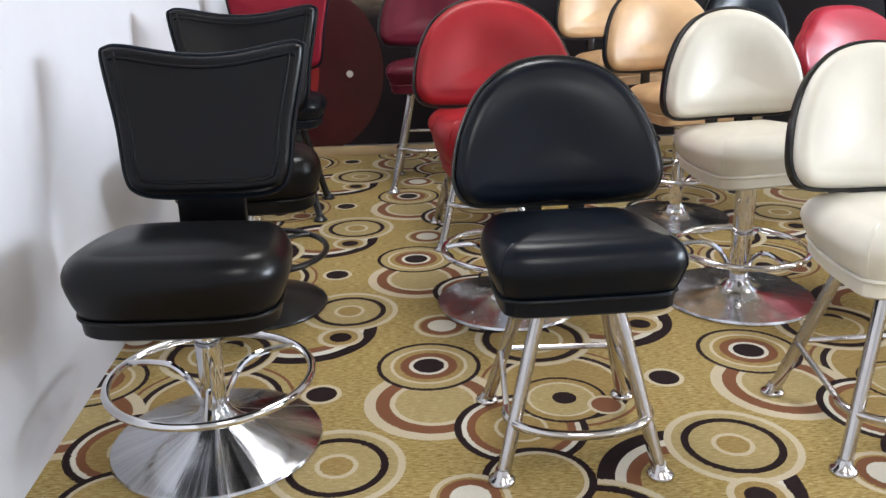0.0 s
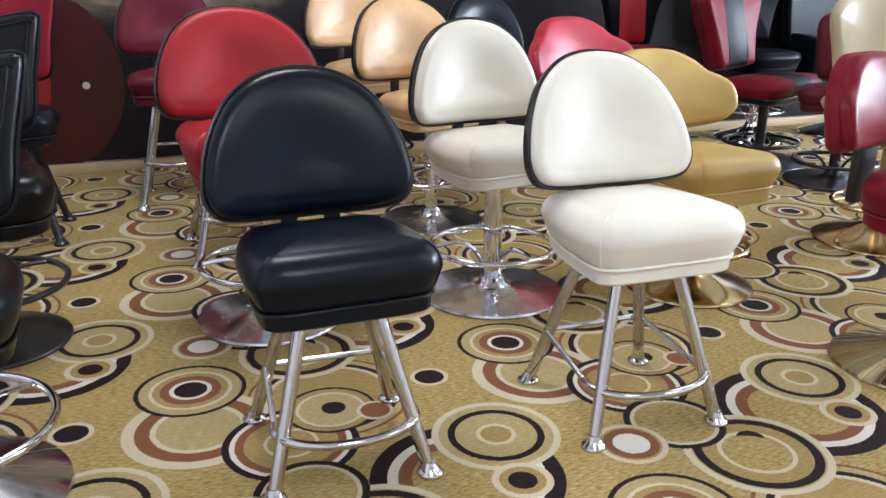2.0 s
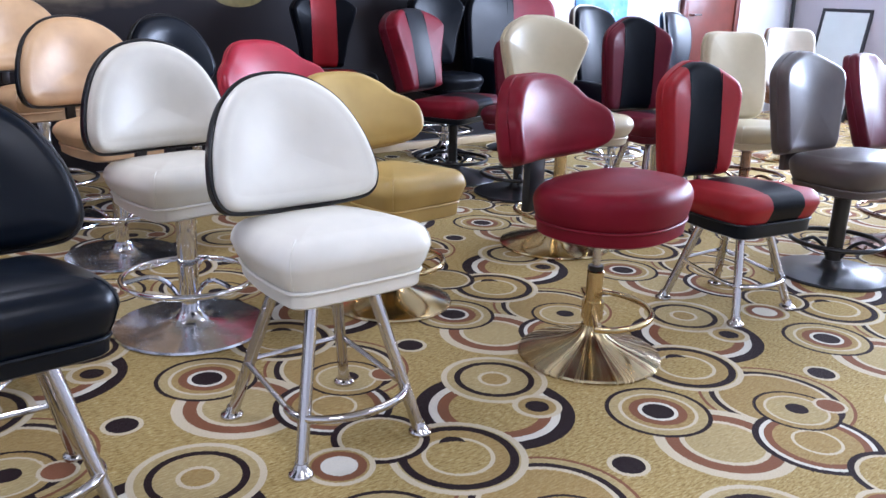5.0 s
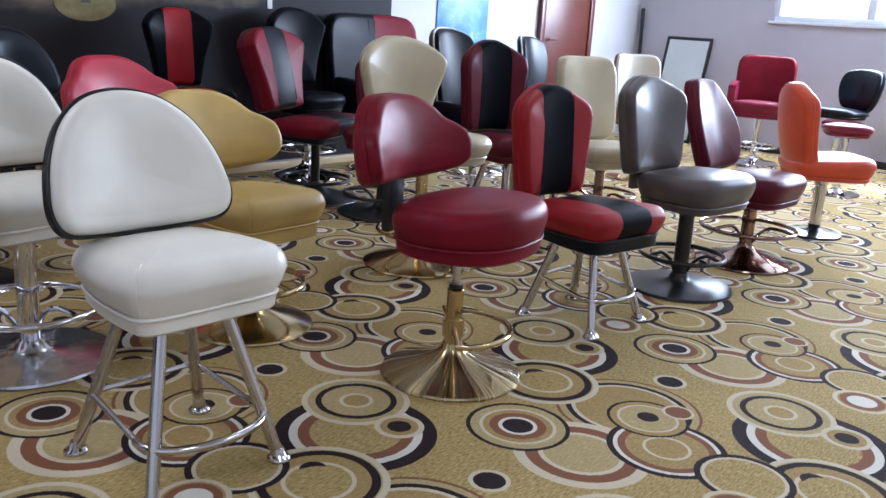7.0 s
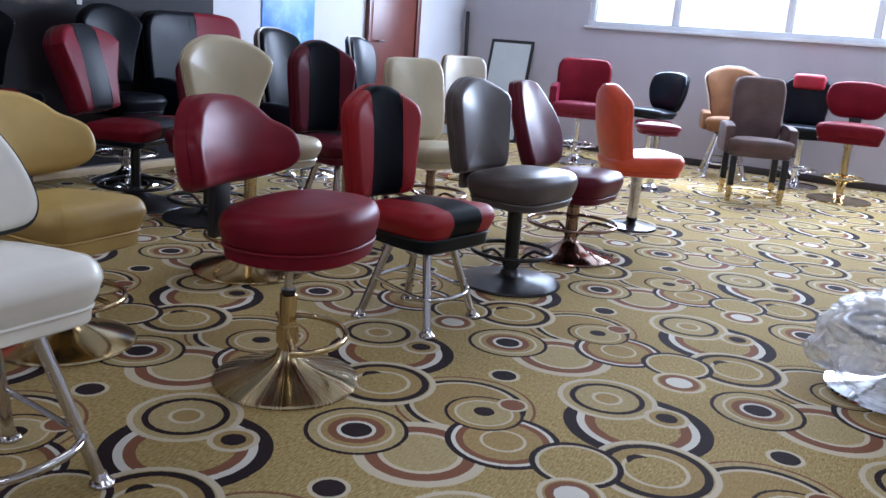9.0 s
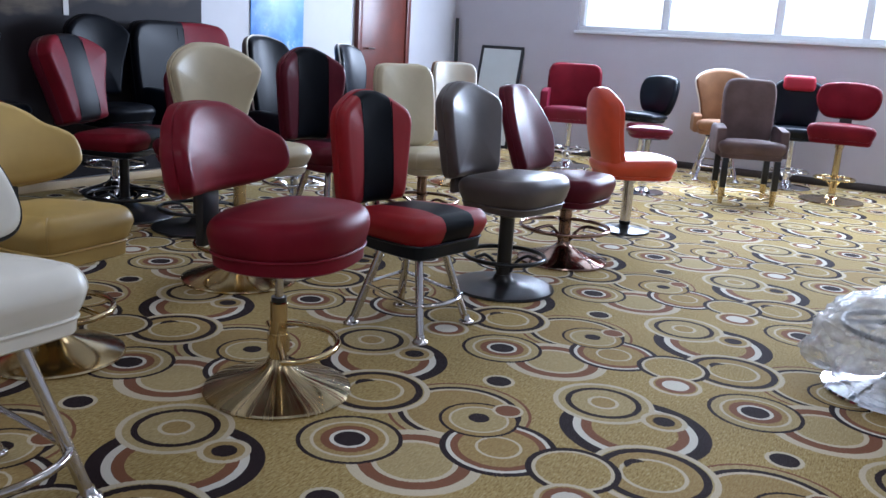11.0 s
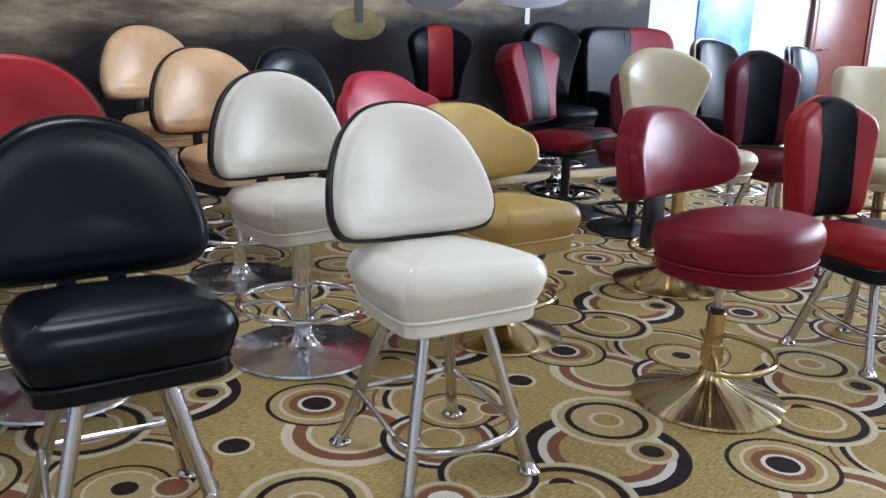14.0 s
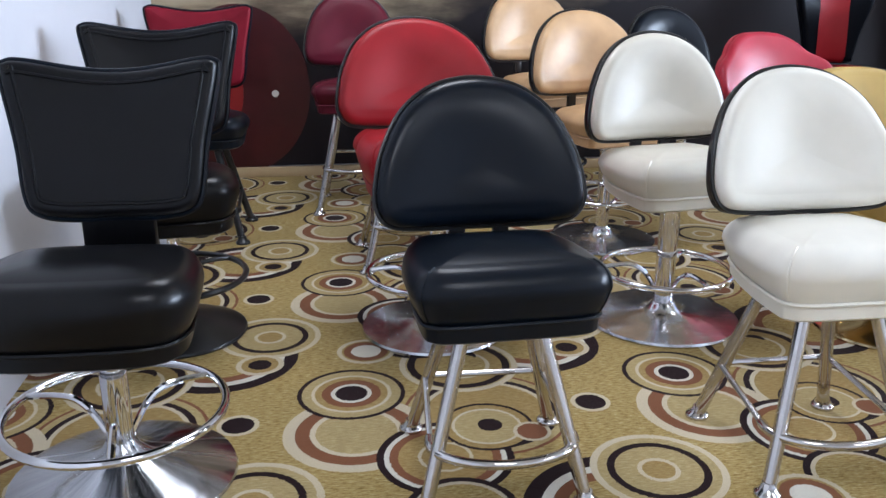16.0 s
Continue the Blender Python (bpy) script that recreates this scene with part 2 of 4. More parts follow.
TAN_L = leather("tan_leather", (0.27, 0.135, 0.065), 0.55, 0.15, spec=0.2)
BROWN_F = leather("brown_velour", (0.13, 0.085, 0.08), 0.75, 0.18)
STEEL_F = metal("filmed_chrome", (0.70, 0.71, 0.74), 0.19, crumple=0.2)
CHROME = metal("chrome", (0.80, 0.80, 0.82), 0.06)
STEEL = metal("brushed_steel", (0.60, 0.58, 0.57), 0.16, 0.4)
STEEL_D = metal("spun_steel", (0.62, 0.63, 0.66), 0.22, 0.9)
BRASS = metal("polished_brass", (0.62, 0.49, 0.27), 0.17)
BRASS_B = metal("brushed_brass", (0.50, 0.40, 0.23), 0.27, 0.92)
BRONZE = metal("dark_bronze", (0.30, 0.20, 0.16), 0.14)
BLACK_M = paint("black_enamel", (0.012, 0.012, 0.013), 0.28, 0.1, 0.05)
DARK_PLASTIC = paint("black_plastic", (0.015, 0.015, 0.016), 0.45)
CARPET = carpet_material()
MURAL = mural_material()
WALL_WHITE = paint("white_wall_paint", (0.51, 0.505, 0.53), 0.65, 0.03)
WALL_GREY = paint("lilac_grey_wall_paint", (0.47, 0.45, 0.49), 0.7, 0.03)
CEIL = paint("ceiling_paint", (0.55, 0.55, 0.54), 0.8)
WOOD_TRIM = paint("pale_wood_trim", (0.50, 0.37, 0.21), 0.5, 0.12)
DOOR_M = paint("red_brown_door_veneer", (0.11, 0.025, 0.016), 0.35, 0.2, scale=7)
POSTER = poster_material()
WHITE_PL = paint("white_frame", (0.75, 0.77, 0.80), 0.4)
DAYLIGHT = glow("bright_daylight", (0.93, 0.97, 1.0), 4.0)
PANEL_GLOW = glow("lamp_diffuser", (1.0, 0.96, 0.9), 3.0)
PRINT_GOLD = paint("printed_gold", (0.17, 0.135, 0.045), 0.35, 0.35, scale=12)
PRINT_RED = paint("printed_dark_red", (0.045, 0.004, 0.006), 0.3, 0.35)
PRINT_RED2 = paint("printed_red", (0.22, 0.012, 0.012), 0.3, 0.2)
PRINT_DARK = paint("printed_dark", (0.05, 0.04, 0.04), 0.35, 0.3)
PRINT_PALE = paint("printed_pale", (0.5, 0.47, 0.44), 0.35, 0.1)
FILM = clear_plastic()


def pane_glass():
    m, nt, b = mat("window_glass")
    b.inputs["Transmission Weight"].default_value, b.inputs["Roughness"].default_value, b.inputs["IOR"].default_value = 1.0, 0.0, 1.45
    return m


GLASS = pane_glass()
PALE_FACE = paint("pale_glossy_face", (0.60, 0.65, 0.64), 0.2, 0.04, 0.02)


# ---- mesh helpers ----
def mesh_of(name, bm, material, smooth=True):
    me = bpy.data.meshes.new(name)
    bmesh.ops.recalc_face_normals(bm, faces=bm.faces)
    bm.to_mesh(me)
    bm.free()
    me.materials.append(material)
    if smooth:
        me.polygons.foreach_set("use_smooth", [True] * len(me.polygons))
        me.set_sharp_from_angle(angle=radians(42))
    return me


def part(name, bm, material, parent, label="", m=None):
    ob = new(name, mesh_of(name, bm, material))
    ob.parent = parent
    if m is not None:
        ob.matrix_local = m
    if label:
        tagged(ob, label)
    return ob


def box_bm(x0, x1, y0, y1, z0, z1, bevel=0.0, seg=2):
    bm = bmesh.new()
    bmesh.ops.create_cube(bm, size=1.0)
    for v in bm.verts:
        v.co = Vector(((x0 + x1) / 2 + v.co.x * (x1 - x0), (y0 + y1) / 2 + v.co.y * (y1 - y0), (z0 + z1) / 2 + v.co.z * (z1 - z0)))
    if bevel:
        bmesh.ops.bevel(bm, geom=bm.edges[:], offset=bevel, segments=seg, affect="EDGES", profile=0.5)
    return bm


def lathe_bm(profile, seg=40):
    """profile: (radius, z) from the bottom up or any order along the line."""
    bm = bmesh.new()
    rings = []
    for r, z in profile:
        if r < 1e-5:
            rings.append([bm.verts.new((0, 0, z))])
        else:
            rings.append([bm.verts.new((r * math.cos(2 * math.pi * i / seg), r * math.sin(2 * math.pi * i / seg), z)) for i in range(seg)])
    for a, b in zip(rings, rings[1:]):
        for i in range(seg):
            j = (i + 1) % seg
            q = [a[i % len(a)], a[j % len(a)], b[j % len(b)], b[i % len(b)]]
            q = list(dict.fromkeys(q))
            if len(q) > 2:
                bm.faces.new(q)
    return bm


def tube_bm(pts, r, seg=10, closed=False, bm=None):
    """A tube along points; r is one radius or one for each point."""
    bm = bm or bmesh.new()
    pts = [Vector(p) for p in pts]
    n = len(pts)
    rr = r if isinstance(r, (list, tuple)) else [r] * n
    up = Vector((0, 0, 1))
    rings = []
    prev = None
    for i, p in enumerate(pts):
        a = pts[(i - 1) % n] if closed or i else p
        b = pts[(i + 1) % n] if closed or i < n - 1 else p
        t = (b - a).normalized()
        if prev is None:
            s = t.cross(up if abs(t.z) < 0.9 else Vector((1, 0, 0))).normalized()
        else:
            s = (prev - t * prev.dot(t)).normalized()
        prev = s
        w = t.cross(s)
        rings.append([bm.verts.new(p + rr[i] * (math.cos(2 * math.pi * k / seg) * s + math.sin(2 * math.pi * k / seg) * w)) for k in range(seg)])
    for a, b in zip(rings, rings[1:] + (rings[:1] if closed else [])):
        for k in range(seg):
            bm.faces.new((a[k], a[(k + 1) % seg], b[(k + 1) % seg], b[k]))
    if not closed:
        bm.faces.new(rings[0])
        bm.faces.new(rings[-1])
    return bm


def ring_pts(r, z, n=48, a0=0.0, a1=360.0, cx=0.0, cy=0.0):
    full = a1 - a0 >= 360
    return [(cx + r * math.cos(radians(a0 + (a1 - a0) * i / (n if full else n - 1))), cy + r * math.sin(radians(a0 + (a1 - a0) * i / (n if full else n - 1))), z) for i in range(n)]


def spline(ctrl, per=6, ends=None):
    """Catmull-Rom through the control points; ends: the points before the first and after the last."""
    p = [ends[0] if ends else ctrl[0]] + list(ctrl) + [ends[1] if ends else ctrl[-1]]
    out = []
    for i in range(1, len(p) - 2):
        a, b, c, d = p[i - 1], p[i], p[i + 1], p[i + 2]
        for k in range(per):
            t = k / per
            out.append(tuple(0.5 * (2 * b[j] + (c[j] - a[j]) * t + (2 * a[j] - 5 * b[j] + 4 * c[j] - d[j]) * t * t + (3 * b[j] - a[j] - 3 * c[j] + d[j]) * t ** 3) for j in (0, 1)))
    out.append(tuple(ctrl[-1]))
    return out


def mirrored(ctrl, per=6):
    """A closed outline from its right half, from the bottom's middle to the top's middle."""
    h = spline(ctrl, per, ((-ctrl[1][0], ctrl[1][1]), (-ctrl[-2][0], ctrl[-2][1])))
    return h + [(-x, y) for x, y in reversed(h[1:-1])]


def inset(poly, d):
    """The outline moved inwards by d along its normals (outwards where d is minus)."""
    n = len(poly)
    area = sum(poly[i][0] * poly[(i + 1) % n][1] - poly[(i + 1) % n][0] * poly[i][1] for i in range(n))
    s = 1 if area > 0 else -1
    out = []
    for i in range(n):
        (ax, ay), (bx, by) = poly[i - 1], poly[(i + 1) % n]
        l = math.hypot(bx - ax, by - ay) or 1.0
        out.append((poly[i][0] - s * d * (by - ay) / l, poly[i][1] + s * d * (bx - ax) / l))
    return out


def cushion_bm(poly, profile, dome, hollow=0.0, end=0.0):
    """A padded slab over an outline in the xy plane. profile: (inset in metres, z) round the edge from below up; then
    the top closes over to the middle, raised by dome, with a dip of hollow."""
    bm = bmesh.new()
    cx, cy = sum(p[0] for p in poly) / len(poly), sum(p[1] for p in poly) / len(poly)
    rings = [[(x, y, z) for x, y in (inset(poly, d) if d else poly)] for d, z in profile]
    last, z1 = rings[-1], profile[-1][1]
    for s in (0.97, 0.94, 0.90, 0.86, 0.81, 0.75, 0.69, 0.62, 0.54, 0.46, 0.37, 0.28, 0.19, 0.09):
        up = dome * (1 - s ** 3) - hollow * max(0.0, 1 - (s / 0.9) ** 2) ** 2
        rings.append([(cx + (x - cx) * s, cy + (y - cy) * s, z1 + up) for x, y, _ in last])
    vs = [[bm.verts.new(p) for p in r] for r in rings]
    n = len(poly)
    for a, b in zip(vs, vs[1:]):
        for i in range(n):
            bm.faces.new((a[i], a[(i + 1) % n], b[(i + 1) % n], b[i]))
    top = bm.verts.new((cx, cy, z1 + dome - hollow))
    bot = bm.verts.new((cx, cy, profile[0][1] + end))
    for i in range(n):
        bm.faces.new((vs[-1][i], vs[-1][(i + 1) % n], top))
        bm.faces.new((vs[0][(i + 1) % n], vs[0][i], bot))
    return bm


def slice_x(bm, x0, x1):
    """Keeps of a mesh what lies between x0 and x1."""
    for x, n in ((x0, -1), (x1, 1)):
        g = bm.verts[:] + bm.edges[:] + bm.faces[:]
        bmesh.ops.bisect_plane(bm, geom=g, plane_co=(x, 0, 0), plane_no=(n, 0, 0), clear_outer=True)
    return bm


def warp(bm, f):
    for v in bm.verts:
        v.co = Vector(f(*v.co))
    return bm


def edge_profile(h, r, steps=5, foot=0.0):
    """A wall of height h with an upper edge rounded by r."""
    out = [(foot, 0.0), (0.0, 0.012)] if foot else [(0.0, 0.0)]
    out.append((0.0, max(0.014, h - r)))
    for i in range(1, steps + 1):
        a = math.pi / 2 * i / steps
        out.append((r * (1 - math.cos(a)), h - r + r * math.sin(a)))
    return out


# ---- the room ----
def structure(name, bm, material, label, category):
    ob = new(name, mesh_of(name, bm, material))
    return tagged(ob, label, category, kind="structure")


def hole_wall(axis, at, thick, a0, a1, z0, z1, holes):
    """A wall with openings, as one mesh of blocks. axis 'x': the wall stands at x = at and runs along y."""
    bm = bmesh.new()
    cuts = sorted({a0, a1, *[h[0] for h in holes], *[h[1] for h in holes]})
    for c0, c1 in zip(cuts, cuts[1:]):
        mid = (c0 + c1) / 2
        gaps = sorted([(h[2], h[3]) for h in holes if h[0] < mid < h[1]])
        z = z0
        for g0, g1 in gaps + [(z1, z1)]:
            if g0 > z:
                b = box_bm(at, at + thick, c0, c1, z, g0) if axis == "x" else box_bm(c0, c1, at, at + thick, z, g0)
                me = bpy.data.meshes.new("tmp")
                b.to_mesh(me)
                b.free()
                bm.from_mesh(me)
                bpy.data.meshes.remove(me)
            z = g1
    return bm


floor_bm = box_bm(X_W - 0.2, X_E + 0.2, Y_S - 0.2, Y_N + 0.2, -0.12, 0.0)
structure("floor", floor_bm, CARPET, "gold carpet printed with brown, cream and black rings", "carpet")
structure("ceiling", box_bm(X_W - 0.2, X_E + 0.2, Y_S - 0.2, Y_N + 0.2, Z_C, Z_C + 0.15), CEIL, "plain white painted ceiling", "ceiling")
structure("wall_west", box_bm(X_W - 0.2, X_W, Y_S, Y_N, 0, Z_C), WALL_WHITE, "plain white painted side wall with scuffs", "wall")
structure("wall_south", box_bm(X_W - 0.2, X_E + 0.2, Y_S - 0.2, Y_S, 0, Z_C), WALL_WHITE, "plain white wall", "wall")
MURAL_X = 5.27
structure("wall_north", box_bm(X_W - 0.2, X_E + 0.2, Y_N, Y_N + 0.2, 0, Z_C), WALL_WHITE, "white painted wall beside the printed mural", "wall")
mural = structure("mural", box_bm(X_W + 0.002, MURAL_X, Y_N - 0.012, Y_N - 0.001, 0.06, Z_C - 0.002), MURAL, "dark brown wood-grain mural with printed stools", "mural")
WIN = (0.0, 4.24, 1.335, 2.5)   # window: y0, y1, z0, z1
structure("wall_east", hole_wall("x", X_E, 0.24, Y_S, Y_N, 0, Z_C, [WIN]), WALL_GREY, "lilac-grey painted wall with a wide window", "wall")
structure("baseboard", box_bm(X_W + 0.002, MURAL_X, Y_N - 0.05, Y_N - 0.013, 0, 0.055, 0.004), WOOD_TRIM, "pale wooden skirting under the mural", "baseboard")
structure("baseboard", box_bm(X_E - 0.016, X_E - 0.001, Y_S, Y_N, 0, 0.07, 0.003), PRINT_DARK, "dark skirting along the window wall", "baseboard")


def window():
    y0, y1, z0, z1 = WIN
    w = new("window_1")
    w.location = (X_E, 0, 0)
    tagged(w, "wide white-framed sliding window, glaring with daylight", "window", kind="structure")
    f = 0.05
    for nm, b in (("frame_bottom", box_bm(0.03, 0.11, y0, y1, z0, z0 + f, 0.005)), ("frame_top", box_bm(0.03, 0.11, y0, y1, z1 - f, z1, 0.005)),
                  ("frame_side", box_bm(0.03, 0.11, y0, y0 + f, z0 + f, z1 - f, 0.005)), ("frame_side", box_bm(0.03, 0.11, y1 - f, y1, z0 + f, z1 - f, 0.005))):
        part(nm, b, WHITE_PL, w)
    for y in (3.31, 2.20, 1.42, 0.66):
        part("mullion", box_bm(0.035, 0.105, y - 0.035, y + 0.035, z0 + f, z1 - f, 0.005), WHITE_PL, w)
    edges = [y0 + f, 0.66, 1.42, 2.20, 3.31, y1 - f]
    for a, b in zip(edges, edges[1:]):
        pane = part("pane", box_bm(0.066, 0.072, a + (0.036 if a > 0.5 else 0.001), b - (0.036 if b < 3.6 else 0.001), z0 + f + 0.001, z1 - f - 0.001), GLASS, w)
        pane.visible_shadow = False
    part("sill", box_bm(-0.03, 0.03, y0 - 0.03, y1 + 0.03, z0 - 0.03, z0 - 0.001, 0.006), WHITE_PL, w)


window()
backdrop = tagged(new("backdrop", mesh_of("backdrop", box_bm(X_E + 0.9, X_E + 0.92, -2.5, 6.5, 0.0, 4.2), DAYLIGHT)), "overexposed bright daylight outside", "sky", kind="structure")


def wall_door():
    d = new("door_1")
    d.location = (0, Y_N, 0)
    tagged(d, "closed red-brown veneered door in a dark frame", "door", kind="structure")
    x0, x1 = 7.275, 8.20
    part("door_leaf", box_bm(x0 + 0.07, x1 - 0.07, -0.03, -0.001, 0.005, 2.03, 0.003), DOOR_M, d)
    for a, b in ((x0, x0 + 0.068), (x1 - 0.068, x1)):
        part("door_frame", box_bm(a, b, -0.05, -0.001, 0, 2.1, 0.006), DOOR_M, d)
    part("door_frame", box_bm(x0, x1, -0.05, -0.001, 2.102, 2.17, 0.006), DOOR_M, d)
    part("door_handle", tube_bm([(x0 + 0.14, -0.031, 1.02), (x0 + 0.14, -0.07, 1.02), (x0 + 0.25, -0.07, 1.02)], 0.009), STEEL, d, "steel lever handle")


wall_door()
poster = tagged(new("poster", mesh_of("poster", box_bm(5.82, 6.495, Y_N - 0.012, Y_N - 0.001, 0.55, 2.2, 0.002), POSTER)), "blue sky poster with white clouds on the wall", "poster")

for px, py, _ in PANELS:
    lamp = new("ceiling_light")
    lamp.location = (px, py, Z_C)
    tagged(lamp, "square white flush ceiling light panel", "ceiling light", "ceiling lights")
    part("frame", box_bm(-0.48, 0.48, -0.48, 0.48, -0.028, -0.001, 0.004), WHITE_PL, lamp)
    part("diffuser", box_bm(-0.45, 0.45, -0.45, 0.45, -0.034, -0.0285, 0.002), PANEL_GLOW, lamp)


# ---- stools ----
BACKS = {   # right half of each back's outline, from the bottom's middle to the top's middle
    "moon": [(0, 0), (0.15, 0.0), (0.222, 0.010), (0.25, 0.05), (0.248, 0.11), (0.226, 0.19), (0.178, 0.275), (0.10, 0.335), (0, 0.355)],
    "butterfly": [(0, 0), (0.10, 0.0), (0.165, 0.012), (0.19, 0.05), (0.205, 0.17), (0.235, 0.33), (0.228, 0.358), (0.19, 0.362), (0.08, 0.345), (0, 0.340)],
    "spade": [(0, 0), (0.13, 0), (0.165, 0.03), (0.178, 0.12), (0.196, 0.30), (0.198, 0.36), (0.18, 0.41), (0.12, 0.455), (0.05, 0.49), (0, 0.497)],
    "tulip": [(0, 0), (0.12, 0), (0.14, 0.04), (0.165, 0.18), (0.208, 0.33), (0.208, 0.385), (0.155, 0.44), (0.07, 0.478), (0, 0.485)],
    "wing": [(0, 0), (0.15, 0.0), (0.245, 0.010), (0.288, 0.04), (0.298, 0.09), (0.288, 0.145), (0.258, 0.180), (0.212, 0.213), (0.165, 0.264), (0.095, 0.305), (0, 0.315)],
    "square": [(0, 0), (0.10, 0), (0.17, 0.004), (0.212, 0.03), (0.23, 0.09), (0.238, 0.20), (0.24, 0.30), (0.234, 0.37), (0.205, 0.42), (0.15, 0.437), (0.08, 0.44), (0, 0.44)],
    "pear": [(0, 0), (0.12, 0), (0.16, 0.04), (0.185, 0.15), (0.175, 0.27), (0.13, 0.40), (0.09, 0.475), (0.05, 0.495), (0, 0.50)],
    "shell": [(0, 0), (0.12, 0), (0.19, 0.03), (0.24, 0.12), (0.25, 0.22), (0.21, 0.30), (0.10, 0.33), (0, 0.335)],
}
SEATS = {   # right half of each seat's outline, from the front's middle to the back's middle
    "round_front": [(0, -0.225), (0.12, -0.22), (0.19, -0.19), (0.225, -0.12), (0.228, -0.02), (0.215, 0.10), (0.18, 0.185), (0.11, 0.21), (0, 0.215)],
    "box": [(0, -0.225), (0.15, -0.222), (0.205, -0.20), (0.228, -0.15), (0.226, 0.0), (0.20, 0.14), (0.17, 0.19), (0.11, 0.205), (0, 0.208)],
    "disc": [(0, -0.22), (0.10, -0.205), (0.18, -0.15), (0.225, -0.05), (0.225, 0.06), (0.185, 0.15), (0.10, 0.20), (0, 0.215)],
}


def foot_ring(base, z, r, material, column_r=0.03, spokes=3, start=40.0, thin=0.0105):
    hoop = part("foot_ring", tube_bm(ring_pts(r, z, 56), thin, 10, True), material, base)
    for i in range(spokes):
        a = radians(start + 360 / spokes * i)
        c, s = math.cos(a), math.sin(a)
        pts = [(q * c, q * s, z + v) for q, v in spline([(column_r * 0.9, -0.075), (0.065, -0.02), (0.11, 0.012), (r * 0.72, 0.012), (r, 0.0)], 4)]
        part("spoke", tube_bm(pts, thin * 0.8, 8), material, hoop)


def disc_base(base, k):
    """A trumpet-footed disc with a column, and what is mounted on the column."""
    r, m = k.get("r", 0.245), k["metal"]
    prof = [(0.0, 0.0), (r - 0.004, 0.0), (r, 0.006), (r - 0.003, 0.013), (r * 0.86, 0.026), (r * 0.62, 0.042), (r * 0.40, 0.058), (r * 0.24, 0.076), (r * 0.16, 0.094), (0.034, 0.112), (0.0, 0.112)]
    if k.get("flat"):
        prof = [(0.0, 0.0), (r - 0.004, 0.0), (r, 0.006), (r - 0.003, 0.014), (r * 0.8, 0.017), (r * 0.5, 0.022), (r * 0.30, 0.030), (r * 0.20, 0.044), (0.038, 0.07), (0.0, 0.07)]
    part("base_disc", lathe_bm(prof, 56), k.get("disc_metal", m), base)
    top, sleeve = k["top"], k.get("sleeve")
    cr = k.get("cr", 0.029)
    z0 = prof[-1][1] - 0.02
    if sleeve:   # a wide sleeve with a thin gas piston above it
        sleeve_ob = part("sleeve", lathe_bm([(0.0, z0), (cr, z0), (cr, sleeve - 0.004), (cr - 0.004, sleeve), (0.0, sleeve)], 28), m, base)
        part("collar", lathe_bm([(0.0, sleeve), (cr * 0.86, sleeve), (cr * 0.86, sleeve + 0.016), (0.0, sleeve + 0.016)], 24), BLACK_M, sleeve_ob, "black plastic collar")
        part("piston", lathe_bm([(0.0, sleeve + 0.016), (0.014, sleeve + 0.016), (0.014, top), (0.0, top)], 18), STEEL, base)
    else:
        part("column", lathe_bm([(0.0, z0), (cr, z0), (cr, top - 0.05), (cr * 1.25, top - 0.045), (cr * 1.25, top), (0.0, top)], 28), m, base)
    if k.get("ring"):
        foot_ring(base, k["ring"][0], k["ring"][1], k.get("ring_metal", m), cr, start=k.get("spoke0", 40.0))
    if k.get("ring2"):
        part("lower_ring", tube_bm(ring_pts(k["ring2"][1], k["ring2"][0], 52), 0.009, 8, True), m, base)
    if k.get("half_ring"):
        z, rr, d0, d1 = k["half_ring"]
        pts = ring_pts(rr, z, 26, d0, d1)
        e0, e1 = Vector(pts[0]), Vector(pts[-1])
        pts = [tuple(e0 * 0.16 + Vector((0, 0, z * 0.84)))] + pts + [tuple(e1 * 0.16 + Vector((0, 0, z * 0.84)))]
        rest = part("foot_rest", tube_bm(pts, 0.0105, 10), m, base)
        part("clamp", lathe_bm([(cr, z - 0.03), (cr + 0.008, z - 0.03), (cr + 0.008, z + 0.03), (cr, z + 0.03)], 24), m, rest)
    part("seat_plate", box_bm(-0.09, 0.09, -0.08, 0.08, top - 0.012, top + 0.012, 0.004), BLACK_M, base)
    if k.get("lever"):
        part("lever", tube_bm([(0.03, 0.0, top - 0.012), (0.14, -0.02, top - 0.02), (0.19, -0.03, top - 0.05)], 0.006, 8), BLACK_M, base)


